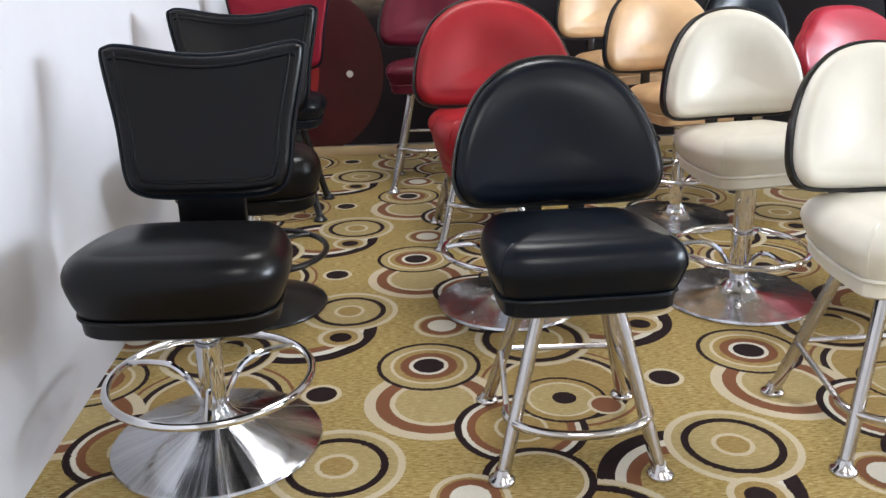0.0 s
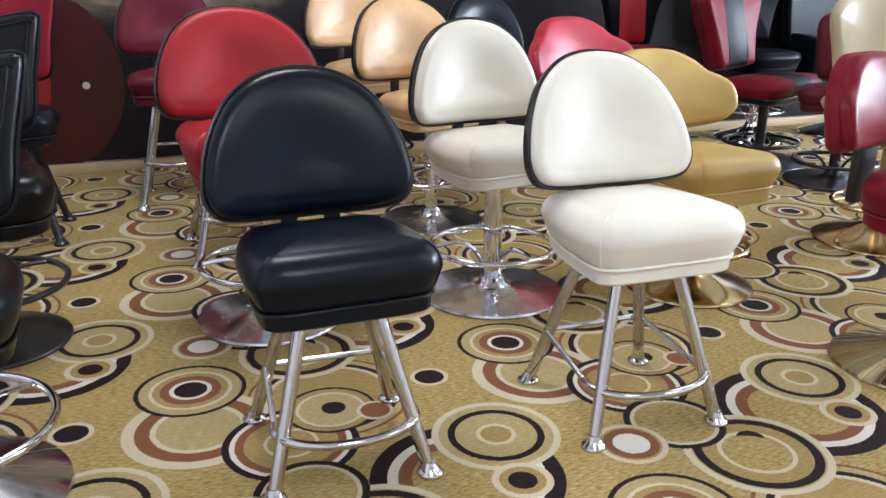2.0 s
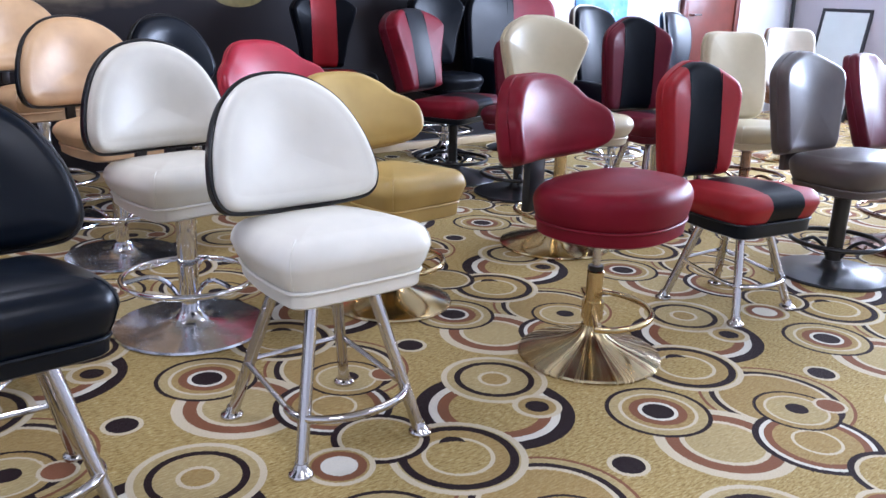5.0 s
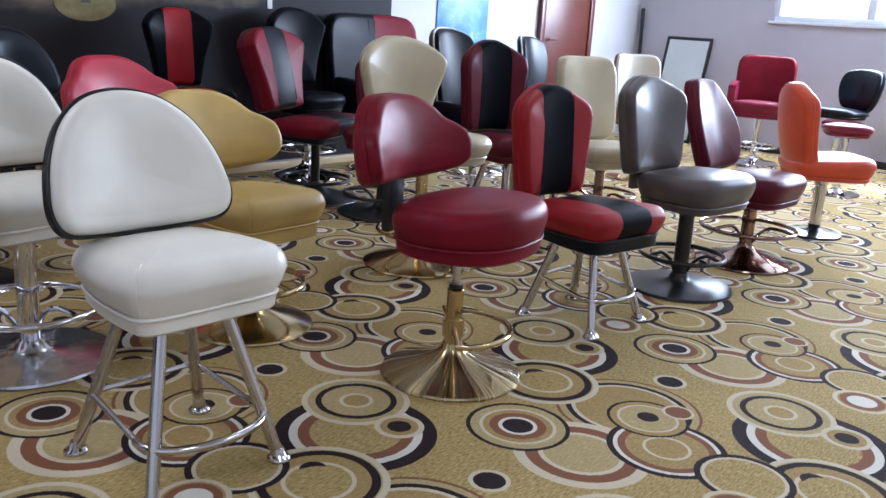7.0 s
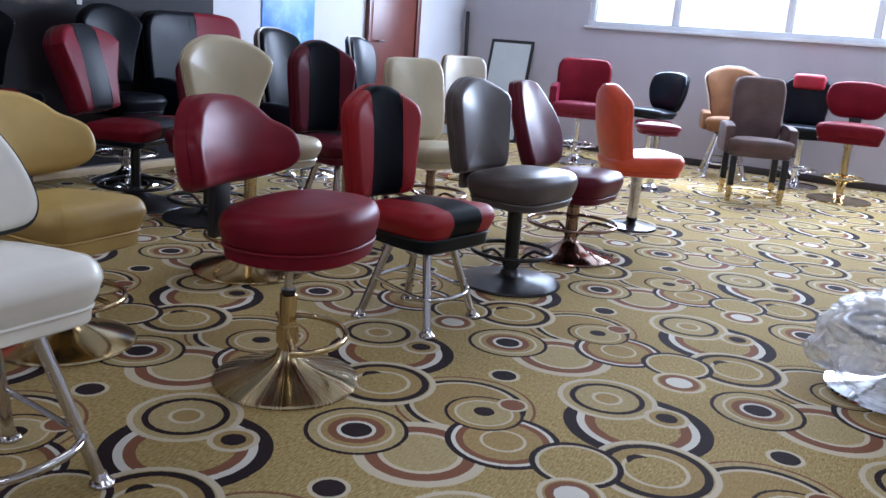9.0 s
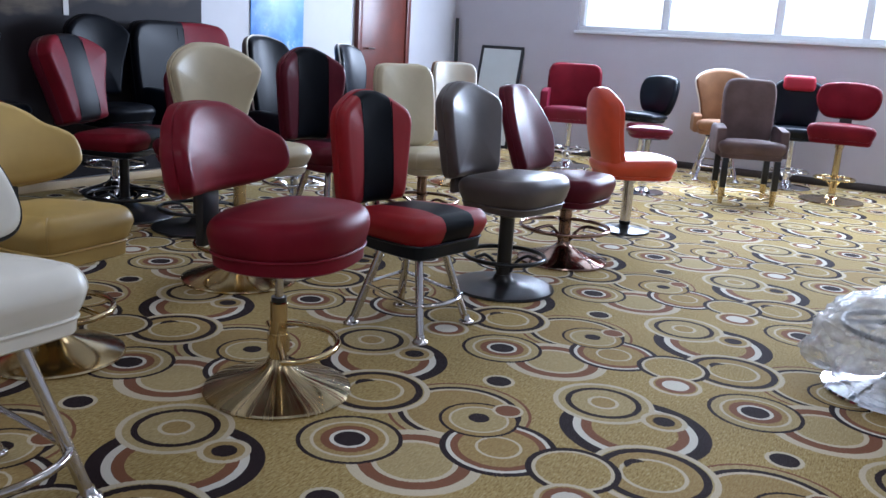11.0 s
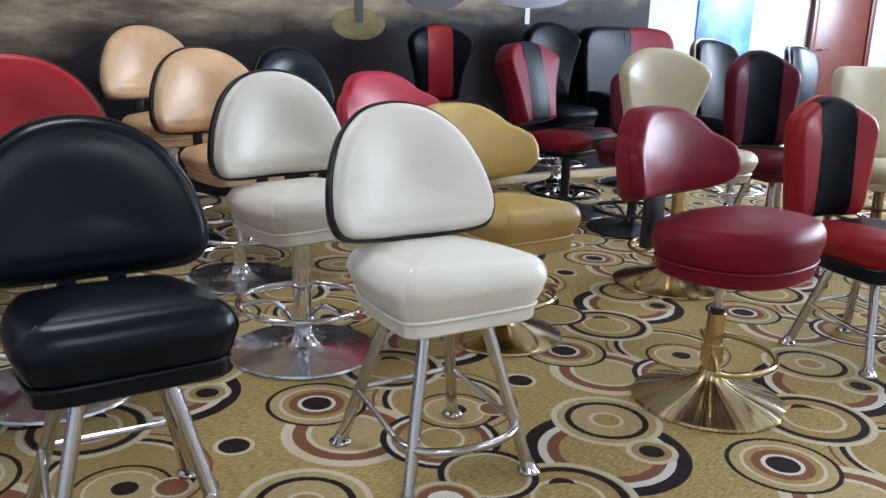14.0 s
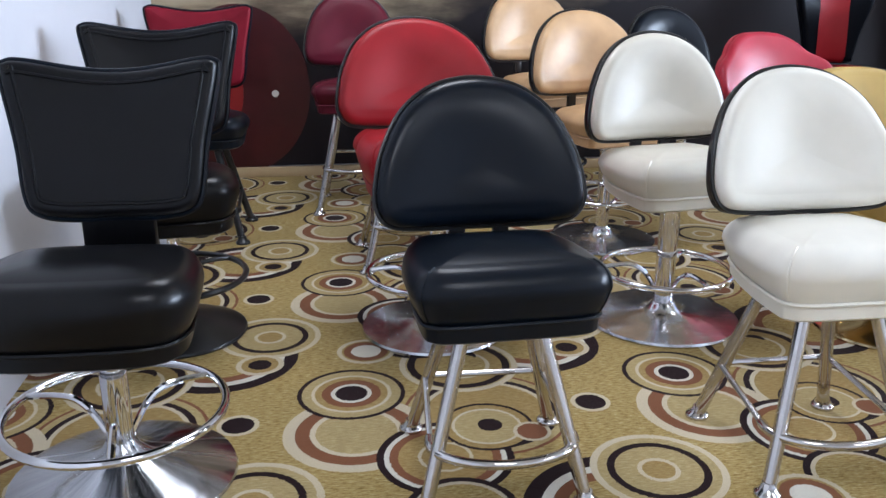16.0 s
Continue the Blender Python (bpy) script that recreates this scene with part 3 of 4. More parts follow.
def leg_base(base, k):
    m, top, sx, sy = k["metal"], k["top"], k.get("sx", 0.185), k.get("sy", 0.19)
    tx, ty = k.get("tx", 0.085), k.get("ty", 0.085)
    lr = k.get("lr", 0.0165)
    for i in (-1, 1):
        for j in (-1, 1):
            a, b = Vector((i * tx, j * ty, top)), Vector((i * sx, j * sy, 0.0))
            low = b + (a - b) * 0.035
            leg = part("leg", tube_bm([a, low], lr, 14), m, base)
            foot = lathe_bm([(0, 0), (0.031, 0), (0.032, 0.006), (0.029, 0.011), (0.021, 0.016), (lr, 0.034), (0, 0.034)], 20)
            warp(foot, lambda x, y, z: (x + b.x + (low.x - b.x) * z / 0.03, y + b.y + (low.y - b.y) * z / 0.03, z))
            part("foot", foot, m, leg)
    zr = k.get("zr", 0.135)
    f = 1 - zr / top
    fx, fy = tx + (sx - tx) * f + 0.012, ty + (sy - ty) * f + 0.012
    arc = [(fx * math.cos(radians(a)) * 1.02, -fy * 0.72 + fy * 0.62 * math.sin(radians(a)) - 0.0, zr) for a in range(180, 361, 9)]
    part("foot_rail", tube_bm([(-fx, -fy * 0.55, zr)] + arc + [(fx, -fy * 0.55, zr)], 0.0115, 10), m, base, "curved front foot rail")
    zb = zr + 0.035
    f = 1 - zb / top
    bx, by = tx + (sx - tx) * f, ty + (sy - ty) * f
    for i in (-1, 1):
        part("side_rail", tube_bm([(i * fx, -fy * 0.6, zr), (i * (bx + 0.008), by, zb)], 0.008, 8), m, base)
    part("rear_rail", tube_bm([(-bx, by + 0.01, zb), (bx, by + 0.01, zb)], 0.008, 8), m, base)
    part("seat_plate", box_bm(-0.13, 0.13, -0.12, 0.12, top - 0.012, top + 0.012, 0.004), BLACK_M, base)


def seat_parts(base, k):
    """Cushion, skirt and piping; k: shape, z (underside), h, leather, skirt leather, stripe."""
    poly = mirrored(SEATS[k["shape"]], 6)
    sx, sy = k.get("sx", 1.0), k.get("sy", 1.0)
    poly = [(x * sx, y * sy) for x, y in poly]
    z, h, sk = k["z"], k["h"], k.get("skirt", 0.035)
    dy = k.get("dy", 0.0)
    slope = k.get("slope", 0.06)   # the front is a little higher

    def place(x, y, v):
        return (x, y + dy, v - slope * y * min(1.0, max(0.0, (v - z) / h)))

    tp0 = k.get("taper", 0.022)
    skirt = part("skirt", warp(cushion_bm(inset(poly, tp0 + 0.003), [(0.012, z), (0.003, z + 0.006), (0.0, z + sk)], 0.0), place), k.get("skirt_m", k["m"]), base)
    part("piping", warp(tube_bm([(x, y, z + sk) for x, y in inset(poly, tp0 + 0.001)], 0.0048, 6, True), place), k.get("pipe_m", k.get("skirt_m", k["m"])), skirt)
    # the pad swells above the skirt and rolls over at the top
    hh, r = h - sk, k.get("r", 0.05)
    tp = k.get("taper", 0.022)
    prof = [(tp + 0.006, 0.0), (tp, 0.008), (tp * 0.55, hh * 0.22), (tp * 0.18, hh * 0.42), (0.0, max(hh - r, hh * 0.5))]
    prof += [(r * (1 - math.cos(math.pi / 2 * i / 6)), max(hh - r, hh * 0.5) + (hh - max(hh - r, hh * 0.5)) * math.sin(math.pi / 2 * i / 6)) for i in range(1, 7)]
    prof = [(q, z + sk + 0.002 + v) for q, v in prof]
    if k.get("stripe"):
        w, ma, mb = k["stripe"]
        for nm, x0, x1, m in (("seat_centre", -w, w, ma), ("seat_side", -1, -w, mb), ("seat_side", w, 1, mb)):
            part(nm, warp(slice_x(cushion_bm(poly, prof, 0.016), x0, x1), place), m, base)
    else:
        pad = part("cushion", warp(cushion_bm(poly, prof, k.get("dome", 0.018), k.get("hollow", 0.0)), place), k["m"], base)
        if k.get("seams", k["shape"] == "box"):   # upright stitched seams on the two front corners
            n = len(poly)
            i0 = max(range(n), key=lambda i: poly[i][0] - poly[i][1])
            for i in (i0, (n - i0) % n):
                ln = [(inset(poly, q - 0.0005)[i][0], inset(poly, q - 0.0005)[i][1], v) for q, v in prof[1:-1]]
                part("seam", warp(tube_bm(ln, 0.0022, 6), place), k["m"], pad)


def back_parts(base, k):
    """Padded front, shell behind, piping and brackets; k: shape, z (underside), y, lean (degrees), bend, m, shell."""
    poly = mirrored(BACKS[k["shape"]], 6)
    sx, sz = k.get("sx", 1.0), k.get("sz", 1.0)
    poly = [(x * sx, v * sz) for x, v in poly]
    z0, y0, bend, lean = k["z"], k["y"], k.get("bend", 0.8), radians(k.get("lean", 9))
    th, thb = k.get("th", 0.045), k.get("thb", 0.028)
    top = max(v for _, v in poly)

    def place(x, v, d):
        """d: metres towards the sitter"""
        d = d + bend * x * x + k.get("curl", 0.0) * (v / top - 0.5) ** 2
        return (x, y0 - d * math.cos(lean) + v * math.sin(lean), z0 + v * math.cos(lean) + d * math.sin(lean))

    prof = edge_profile(th, k.get("r", 0.034), 5)
    prof = [(q, v) for q, v in prof]
    if k.get("stripe"):
        w, ma, mb, mc = (*k["stripe"], k["stripe"][2])[:4]
        for nm, x0, x1, m in (("back_centre", -w, w, ma), ("back_side", -1, -w, mb), ("back_side", w, 1, mc)):
            part(nm, warp(slice_x(cushion_bm(poly, prof, 0.014), x0, x1), place), m, base)
        for s in (-w, w):   # stitched joints between the panels
            top_v = max(v for x, v in poly if abs(x) >= w * 0.8)
            line = [(s, top_v * q, th + 0.0105 - 0.010 * abs(2 * q - 1) ** 4) for q in (0.06, 0.2, 0.4, 0.6, 0.8, 0.93)]
            part("seam", warp(tube_bm(line, 0.0022, 6), place), ma, base)
    else:
        part("back_cushion", warp(cushion_bm(poly, prof, k.get("dome", 0.014), k.get("hollow", 0.0)), place), k["m"], base)
    shell_prof = [(0.0, 0.006), (-0.005, 0.001), (-0.005, -thb * 0.7), (0.010, -thb)]
    shell = part("back_shell", warp(cushion_bm(poly, shell_prof, -0.006), place), k.get("shell", k["m"]), base)
    if k.get("rim") is not None:
        part("back_rim", warp(tube_bm([(x, v, 0.004) for x, v in inset(poly, -0.003)], k.get("rim_r", 0.007), 8, True), place), k["rim"], shell)
    if k.get("border"):   # a welt that frames the front panel
        part("border_piping", warp(tube_bm([(x, v, th + 0.0015) for x, v in inset(poly, k["border"])], 0.0045, 6, True), place), k["m"], base)
    if k.get("neck"):
        w, zb, m = k["neck"]
        ya = k.get("neck_y", y0)
        nb = box_bm(-w, w, ya - 0.012, ya + 0.02, zb, z0 + 0.06, 0.008)
        part("neck", nb, m, base)
    for x in k.get("brackets", ()):
        part("bracket", box_bm(x - 0.02, x + 0.02, y0 - 0.012, y0 + 0.006, z0 - 0.06, z0 + 0.03, 0.003), k.get("bracket_m", BLACK_M), base)


def arm_parts(base, z, x, y0, y1, h, m):
    for s in (-1, 1):
        bm = cushion_bm(spline([(y0, z), (y0 + 0.005, z + h * 0.8), (y0 + 0.05, z + h), (y1, z + h * 0.98), (y1 + 0.01, z + 0.01), ((y0 + y1) / 2, z - 0.005)], 5), edge_profile(0.07, 0.02, 3), 0.004)
        part("armrest", warp(bm, lambda a, b, d: (s * (x + d - 0.035), a, b)), m, base)


def stool(name, label, x, y, yaw, base, seat, back, arms=None, category="stool", group="display stools", turn=0.0):
    b = new(name)
    b.matrix_world = pose(x, y, 0, 0, 0, yaw)
    tagged(b, label, category, group)
    if "legs" in base:
        leg_base(b, base["legs"])
    else:
        disc_base(b, base["disc"])
    if turn:   # the seat swivels on its base
        for o in b.children:
            o.matrix_local = pose(0, 0, 0, 0, 0, turn)
    seat_parts(b, seat)
    back_parts(b, back)
    if arms:
        arm_parts(b, *arms)
    return b


def moon(name, label, x, y, yaw, m, base, z, h, bz, shell=BLACK, rim=BLACK_M, sx=1.0, sz=1.0, lean=10, by=0.215, seat_x=0.97, seat_y=0.92, hollow=0.02, bm_=BLACK_M, turn=0.0):
    """z: the seat's underside, h: its height, bz: the underside of the half-round back."""
    return stool(name, label, x, y, yaw, base,
                 dict(shape="box", z=z, h=h, m=m, skirt=0.04, r=0.062, dome=0.016, sx=seat_x, sy=seat_y),
                 dict(shape="moon", z=bz, y=by, lean=lean, bend=0.75, m=m, shell=shell, rim=rim, th=0.045, brackets=(-0.055, 0.055), bracket_m=bm_, sz=sz, sx=sx, hollow=hollow, dome=0.014, thb=0.04),
                 turn=turn)


def LEGS(m, top=0.40, **k):
    return {"legs": dict(metal=m, top=top, **k)}


def DISC(m, top=0.40, **k):
    return {"disc": dict(metal=m, top=top, **k)}


def butterfly(label, x, y, yaw, r, metal_disc, ring, bz=0.589):
    return stool("swivel_stool", label, x, y, yaw, DISC(CHROME, 0.42, r=r, disc_metal=metal_disc, ring=ring, ring_metal=BLACK_M if metal_disc is BLACK_M else CHROME, cr=0.031),
                 dict(shape="round_front", z=0.404, h=0.168, m=BLACK_MATT, skirt=0.04, r=0.055, sx=1.033, sy=0.907, dy=-0.097, dome=0.02),
                 dict(shape="butterfly", z=bz, y=0.202, lean=19, bend=0.5, m=BLACK_MATT, shell=BLACK_MATT, rim=BLACK, rim_r=0.008, th=0.03, r=0.02, dome=0.006, border=0.03, sx=1.04, sz=1.015, neck=(0.085, 0.43, BLACK_MATT)))


# front row
butterfly("black leather stool with a flared back on a chrome disc", -0.333, 2.513, -1.4, 0.261, STEEL_D, (0.185, 0.245))
butterfly("black leather stool with a flared back on a dark disc", -0.338, 3.401, 4, 0.228, BLACK_M, (0.20, 0.235), 0.626)
moon("legged_stool", "black leather stool with a half-round back on steel legs", 0.542, 2.455, 2.5, BLACK, LEGS(STEEL, 0.406), 0.403, 0.157, 0.558, sx=1.008, sz=1.001, lean=16.131, by=0.188, seat_x=0.965, seat_y=0.936, hollow=0.010, turn=-4.212)
moon("legged_stool", "white leather stool with a half-round back on steel legs", 1.328, 2.425, -0.2, WHITE_L, LEGS(STEEL, 0.427), 0.424, 0.157, 0.587, sx=0.945, sz=1.005, lean=20.565, by=0.141, seat_x=0.957, seat_y=0.972, turn=0.457)
stool("swivel_stool", "maroon leather stool with a low winged back on brass", 2.295, 2.330, 11.2,
      DISC(BRASS, 0.450, r=0.238, disc_metal=BRASS_B, sleeve=0.30, cr=0.028, half_ring=(0.165, 0.19, 215, 400), lever=True),
      dict(shape="disc", z=0.447, h=0.156, m=MAROON_L, skirt=0.045, r=0.05, dome=0.022, sx=1.181, sy=1.032, dy=-0.039, taper=0.012),
      dict(shape="wing", z=0.625, y=0.26, lean=10.872, bend=1.287, sz=0.89, m=MAROON_L, th=0.06, thb=0.045, sx=0.964, neck=(0.045, 0.45, BLACK_M)))
stool("legged_stool", "red and black striped leather stool on steel legs", 3.139, 2.368, -9.0, LEGS(STEEL, 0.332, sx=0.17, sy=0.17),
      dict(shape="box", z=0.329, h=0.151, m=RED_L, skirt_m=BLACK, skirt=0.05, r=0.05, stripe=(0.085, BLACK_S, RED_L), sx=0.978, sy=1.037),
      dict(shape="spade", z=0.465, y=0.274, lean=4.573, bend=1.0, m=RED_L, shell=RED_L, th=0.06, thb=0.04, stripe=(0.085, BLACK_S, RED_L), brackets=(-0.06, 0.06), bracket_m=STEEL, sz=0.913, sx=1.008), turn=6.869)
stool("swivel_stool", "dark grey leather stool with a tall back on black pedestal", 3.879, 2.318, -6.3, DISC(BLACK_M, 0.397, r=0.248, flat=True, ring=(0.16, 0.19), cr=0.035, lever=True),
      dict(shape="round_front", z=0.394, h=0.151, m=GREY_L, skirt=0.03, r=0.05, dome=0.02, sx=1.08, sy=0.955, dy=-0.02),
      dict(shape="spade", z=0.509, y=0.256, lean=9.131, bend=1.0, m=GREY_L, th=0.06, thb=0.04, sz=0.892, sx=1.112, neck=(0.10, 0.43, GREY_L)))
stool("swivel_stool", "wine-red leather stool with a pear-shaped back on bronze", 4.598, 2.316, -2.3, DISC(BRONZE, 0.331, r=0.248, ring=(0.19, 0.24), cr=0.034),
      dict(shape="round_front", z=0.328, h=0.144, m=WINE_L, skirt=0.03, r=0.05, dome=0.02, sx=1.036, sy=0.968),
      dict(shape="pear", z=0.462, y=0.247, lean=19.472, bend=1.2, m=WINE_L, th=0.055, thb=0.035, sx=1.15, sz=0.968, neck=(0.08, 0.38, WINE_L)))
stool("swivel_stool", "orange leather stool with stitched curved back on pedestal", 5.640, 2.323, 43.1, DISC(STEEL, 0.363, r=0.164, disc_metal=BLACK_M, flat=True, cr=0.034),
      dict(shape="round_front", z=0.36, h=0.126, m=ORANGE_L, skirt=0.02, r=0.045, dome=0.015, sx=0.997, sy=1.131),
      dict(shape="spade", z=0.407, y=0.197, lean=9.7, bend=1.0, m=ORANGE_L, th=0.055, thb=0.045, sx=1.054, sz=1.019, curl=0.10))

# second row
moon("swivel_stool", "red leather stool with a half-round back on chrome disc", 0.516, 3.321, 8.5, RED_L, DISC(CHROME, 0.495, r=0.245, disc_metal=STEEL_F, ring=(0.20, 0.22), flat=True), 0.492, 0.176, 0.659, rim=BLACK_M, sx=1.084, sz=0.997, lean=15.299, by=0.211, seat_x=1.109, seat_y=0.932)
moon("swivel_stool", "cream leather stool with a half-round back on chrome disc", 1.314, 3.292, 8.8, CREAM_L, DISC(CHROME, 0.446, r=0.260, disc_metal=STEEL_F, ring=(0.185, 0.22), cr=0.034, flat=True), 0.443, 0.150, 0.608, sx=1.008, sz=0.991, lean=7.263, by=0.17, seat_x=1.024, seat_y=0.992)
stool("swivel_stool", "mustard yellow leather stool with winged back on brass disc", 2.042, 3.121, 4.2, DISC(BRASS, 0.363, r=0.237, ring=(0.17, 0.2)),
      dict(shape="box", z=0.36, h=0.159, m=YELLOW_L, skirt=0.05, r=0.055, dome=0.015, sx=0.871, sy=1.033),
      dict(shape="wing", z=0.544, y=0.272, lean=18.365, bend=1.0, m=YELLOW_L, th=0.045, thb=0.03, sx=1.054, sz=0.972, brackets=(-0.08, 0.08)))
stool("swivel_stool", "beige leather stool with a tulip back on brass disc", 3.157, 3.324, -12.0, DISC(BRASS, 0.513, r=0.265, ring=(0.17, 0.2)),
      dict(shape="round_front", z=0.51, h=0.119, m=BEIGE_L, skirt=0.03, r=0.05, dome=0.02, sx=1.204, sy=1.174),
      dict(shape="tulip", z=0.573, y=0.244, lean=3.32, bend=1.4, m=BEIGE_L, th=0.04, thb=0.03, sx=1.1, sz=0.997, neck=(0.08, 0.53, BEIGE_L)))
stool("legged_stool", "wine-red and black leather stool with tall back on steel legs", 3.837, 3.330, -15.3, LEGS(STEEL, 0.468),
      dict(shape="box", z=0.465, h=0.12, m=WINE_L, skirt=0.03, r=0.05, stripe=(0.10, BLACK_S, WINE_L), sx=1, sy=1),
      dict(shape="spade", z=0.581, y=0.238, lean=2.204, bend=1.4, m=WINE_L, th=0.05, thb=0.04, stripe=(0.095, BLACK_S, WINE_L), sx=1.013, sz=0.954))
stool("swivel_stool", "cream leather stool with a tall tapered back on bronze base", 4.639, 3.270, -18.6, DISC(BRONZE, 0.378, r=0.250, ring=(0.2, 0.22)),
      dict(shape="box", z=0.375, h=0.12, m=BEIGE_L, skirt=0.03, r=0.04, sx=1, sy=1),
      dict(shape="square", z=0.493, y=0.191, lean=9.432, bend=0.8, m=BEIGE_L, th=0.045, thb=0.03, sx=0.897, sz=1.122))

# third row
stool("legged_stool", "maroon leather stool with a flared back on black legs", -0.377, 4.586, -2, LEGS(BLACK_M, 0.42),
      dict(shape="round_front", z=0.42, h=0.13, m=BLACK, skirt=0.035, r=0.05),
      dict(shape="butterfly", z=0.64, y=0.23, lean=8, bend=0.5, m=MAROON_L, rim=BLACK, th=0.03, r=0.02, neck=(0.08, 0.45, BLACK)))
moon("legged_stool", "wine-red leather stool with a half-round back on steel legs", 0.345, 4.997, 1.5, WINE_L, LEGS(STEEL, 0.503, zr=0.22), 0.500, 0.140, 0.694, sx=0.938, sz=1.042, lean=11.844, by=0.22, turn=-7.331, seat_x=0.97, seat_y=0.92)
moon("legged_stool", "red leather stool with a low back on steel legs", 0.51, 4.10, 0, RED_L, LEGS(STEEL, 0.40, zr=0.18), 0.40, 0.14, 0.555, sx=0.9, sz=0.9)
moon("swivel_stool", "gold leather stool with a half-round back on chrome disc", 1.401, 4.218, 14.1, GOLD_L, DISC(CHROME, 0.463, r=0.240, disc_metal=STEEL_F, ring=(0.22, 0.22), flat=True), 0.460, 0.140, 0.637, sx=1.103, sz=1.028, lean=12.633, by=0.23, seat_x=0.97, seat_y=0.92)
moon("swivel_stool", "gold leather stool with a half-round back on chrome pedestal", 1.313, 4.950, 12.7, GOLD_L, DISC(CHROME, 0.523, r=0.240, disc_metal=STEEL_F, ring=(0.22, 0.22), flat=True), 0.520, 0.140, 0.717, sz=1.025, lean=11.619, sx=1.04, by=0.226, seat_x=0.97, seat_y=0.92)
moon("swivel_stool", "black leather stool with a half-round back on chrome pedestal", 2.109, 5.050, 13.4, BLACK, DISC(CHROME, 0.423, r=0.240, disc_metal=STEEL_F, ring=(0.2, 0.22), flat=True), 0.420, 0.140, 0.616, sx=1.065, sz=1.029, lean=10, by=0.215, seat_x=0.97, seat_y=0.92)
stool("swivel_stool", "rose-red leather stool with a winged back on black disc", 2.193, 4.060, 16.0, DISC(CHROME, 0.403, r=0.240, ring=(0.19, 0.2), disc_metal=BLACK_M, flat=True),
      dict(shape="box", z=0.4, h=0.14, m=ROSE_L, skirt=0.04, r=0.05, dome=0.015),
      dict(shape="wing", z=0.593, y=0.22, lean=16.735, bend=1.0, m=ROSE_L, th=0.045, thb=0.03, sx=1.082, sz=1.02))
stool("swivel_stool", "red and black leather stool with a tulip back on dark base", 3.70, 4.77, 22, DISC(BLACK_M, 0.39, r=0.28, ring=(0.13, 0.22)),
      dict(shape="box", z=0.386, h=0.13, m=RED_L, skirt_m=BLACK, skirt=0.03, r=0.05, stripe=(0.10, BLACK_S, MAROON_L), sx=1.35, sy=1.0),
      dict(shape="tulip", z=0.537, y=0.28, lean=15, bend=0.6, m=MAROON_L, shell=WINE_L, th=0.085, thb=0.055, stripe=(0.105, BLACK_S, MAROON_L), sx=1.4, sz=1.05))

# along the mural
stool("swivel_stool", "black leather stool with a red centre stripe by the mural", 3.147, 5.30, -8, DISC(BLACK_M, 0.52, r=0.25, ring=(0.2, 0.2)),
      dict(shape="box", z=0.52, h=0.12, m=BLACK, skirt=0.03, r=0.05, stripe=(0.08, RED_L, BLACK)),
      dict(shape="tulip", z=0.655, y=0.2, lean=6, bend=1.6, m=BLACK_S, th=0.05, thb=0.035, stripe=(0.085, RED_L, BLACK_S), sx=1.02, sz=0.968))
stool("swivel_stool", "black leather stool with a rounded back by the mural", 4.139, 5.40, 1, DISC(CHROME, 0.46, r=0.24, ring=(0.2, 0.2)),
      dict(shape="round_front", z=0.46, h=0.13, m=BLACK_S, skirt=0.03, r=0.05, sx=1.0),
      dict(shape="tulip", z=0.647, y=0.15, lean=6, bend=1.0, m=BLACK_S, th=0.05, thb=0.035, sx=1.128, sz=1.071, neck=(0.08, 0.5, BLACK)))
stool("armchair", "black and red leather square-backed armchair by the mural", 4.86, 5.36, 0, DISC(CHROME, 0.40, r=0.26),
      dict(shape="box", z=0.40, h=0.14, m=BLACK, skirt=0.04, r=0.05, sx=1.5),
      dict(shape="square", z=0.50, y=0.2, lean=5, bend=0.3, m=BLACK_S, th=0.06, thb=0.05, sx=1.9, sz=1.48, stripe=(0.03, BLACK_S, BLACK_S, MAROON_L), neck=(0.08, 0.45, BLACK)),
      arms=(0.42, 0.38, -0.15, 0.2, 0.26, BLACK), category="armchair")
stool("swivel_stool", "tall black shell armchair with white piping and grey shell", 4.53, 4.164, 8, DISC(CHROME, 0.42, r=0.24, ring=(0.2, 0.2)),
      dict(shape="round_front", z=0.42, h=0.12, m=BLACK, skirt=0.03, r=0.05),
      dict(shape="shell", z=0.52, y=0.22, lean=8, bend=1.4, m=BLACK_S, shell=GREY_L, rim=WHITE_L, rim_r=0.008, th=0.05, thb=0.035, sx=0.95, sz=1.72, neck=(0.08, 0.45, BLACK)),
      arms=(0.44, 0.25, -0.14, 0.2, 0.2, BLACK))
stool("swivel_stool", "wine-red and black leather stool on a black ring base", 3.763, 4.225, -48, DISC(BLACK_M, 0.40, r=0.26, ring=(0.12, 0.22), flat=True),
      dict(shape="box", z=0.40, h=0.12, m=WINE_L, skirt=0.03, r=0.05),
      dict(shape="spade", z=0.53, y=0.22, lean=8, bend=1.2, m=WINE_L, th=0.05, thb=0.035, sz=0.82, neck=(0.08, 0.43, BLACK)))
stool("swivel_stool", "black shell stool with white piping beside the door", 6.53, 5.014, 12, DISC(CHROME, 0.42, r=0.24, ring=(0.2, 0.2)),
      dict(shape="round_front", z=0.42, h=0.12, m=BLACK, skirt=0.03, r=0.05),
      dict(shape="shell", z=0.52, y=0.22, lean=8, bend=1.4, m=BLACK, shell=BLACK, rim=WHITE_L, rim_r=0.008, th=0.05, thb=0.035, sx=0.95, sz=1.6, neck=(0.08, 0.45, BLACK)))
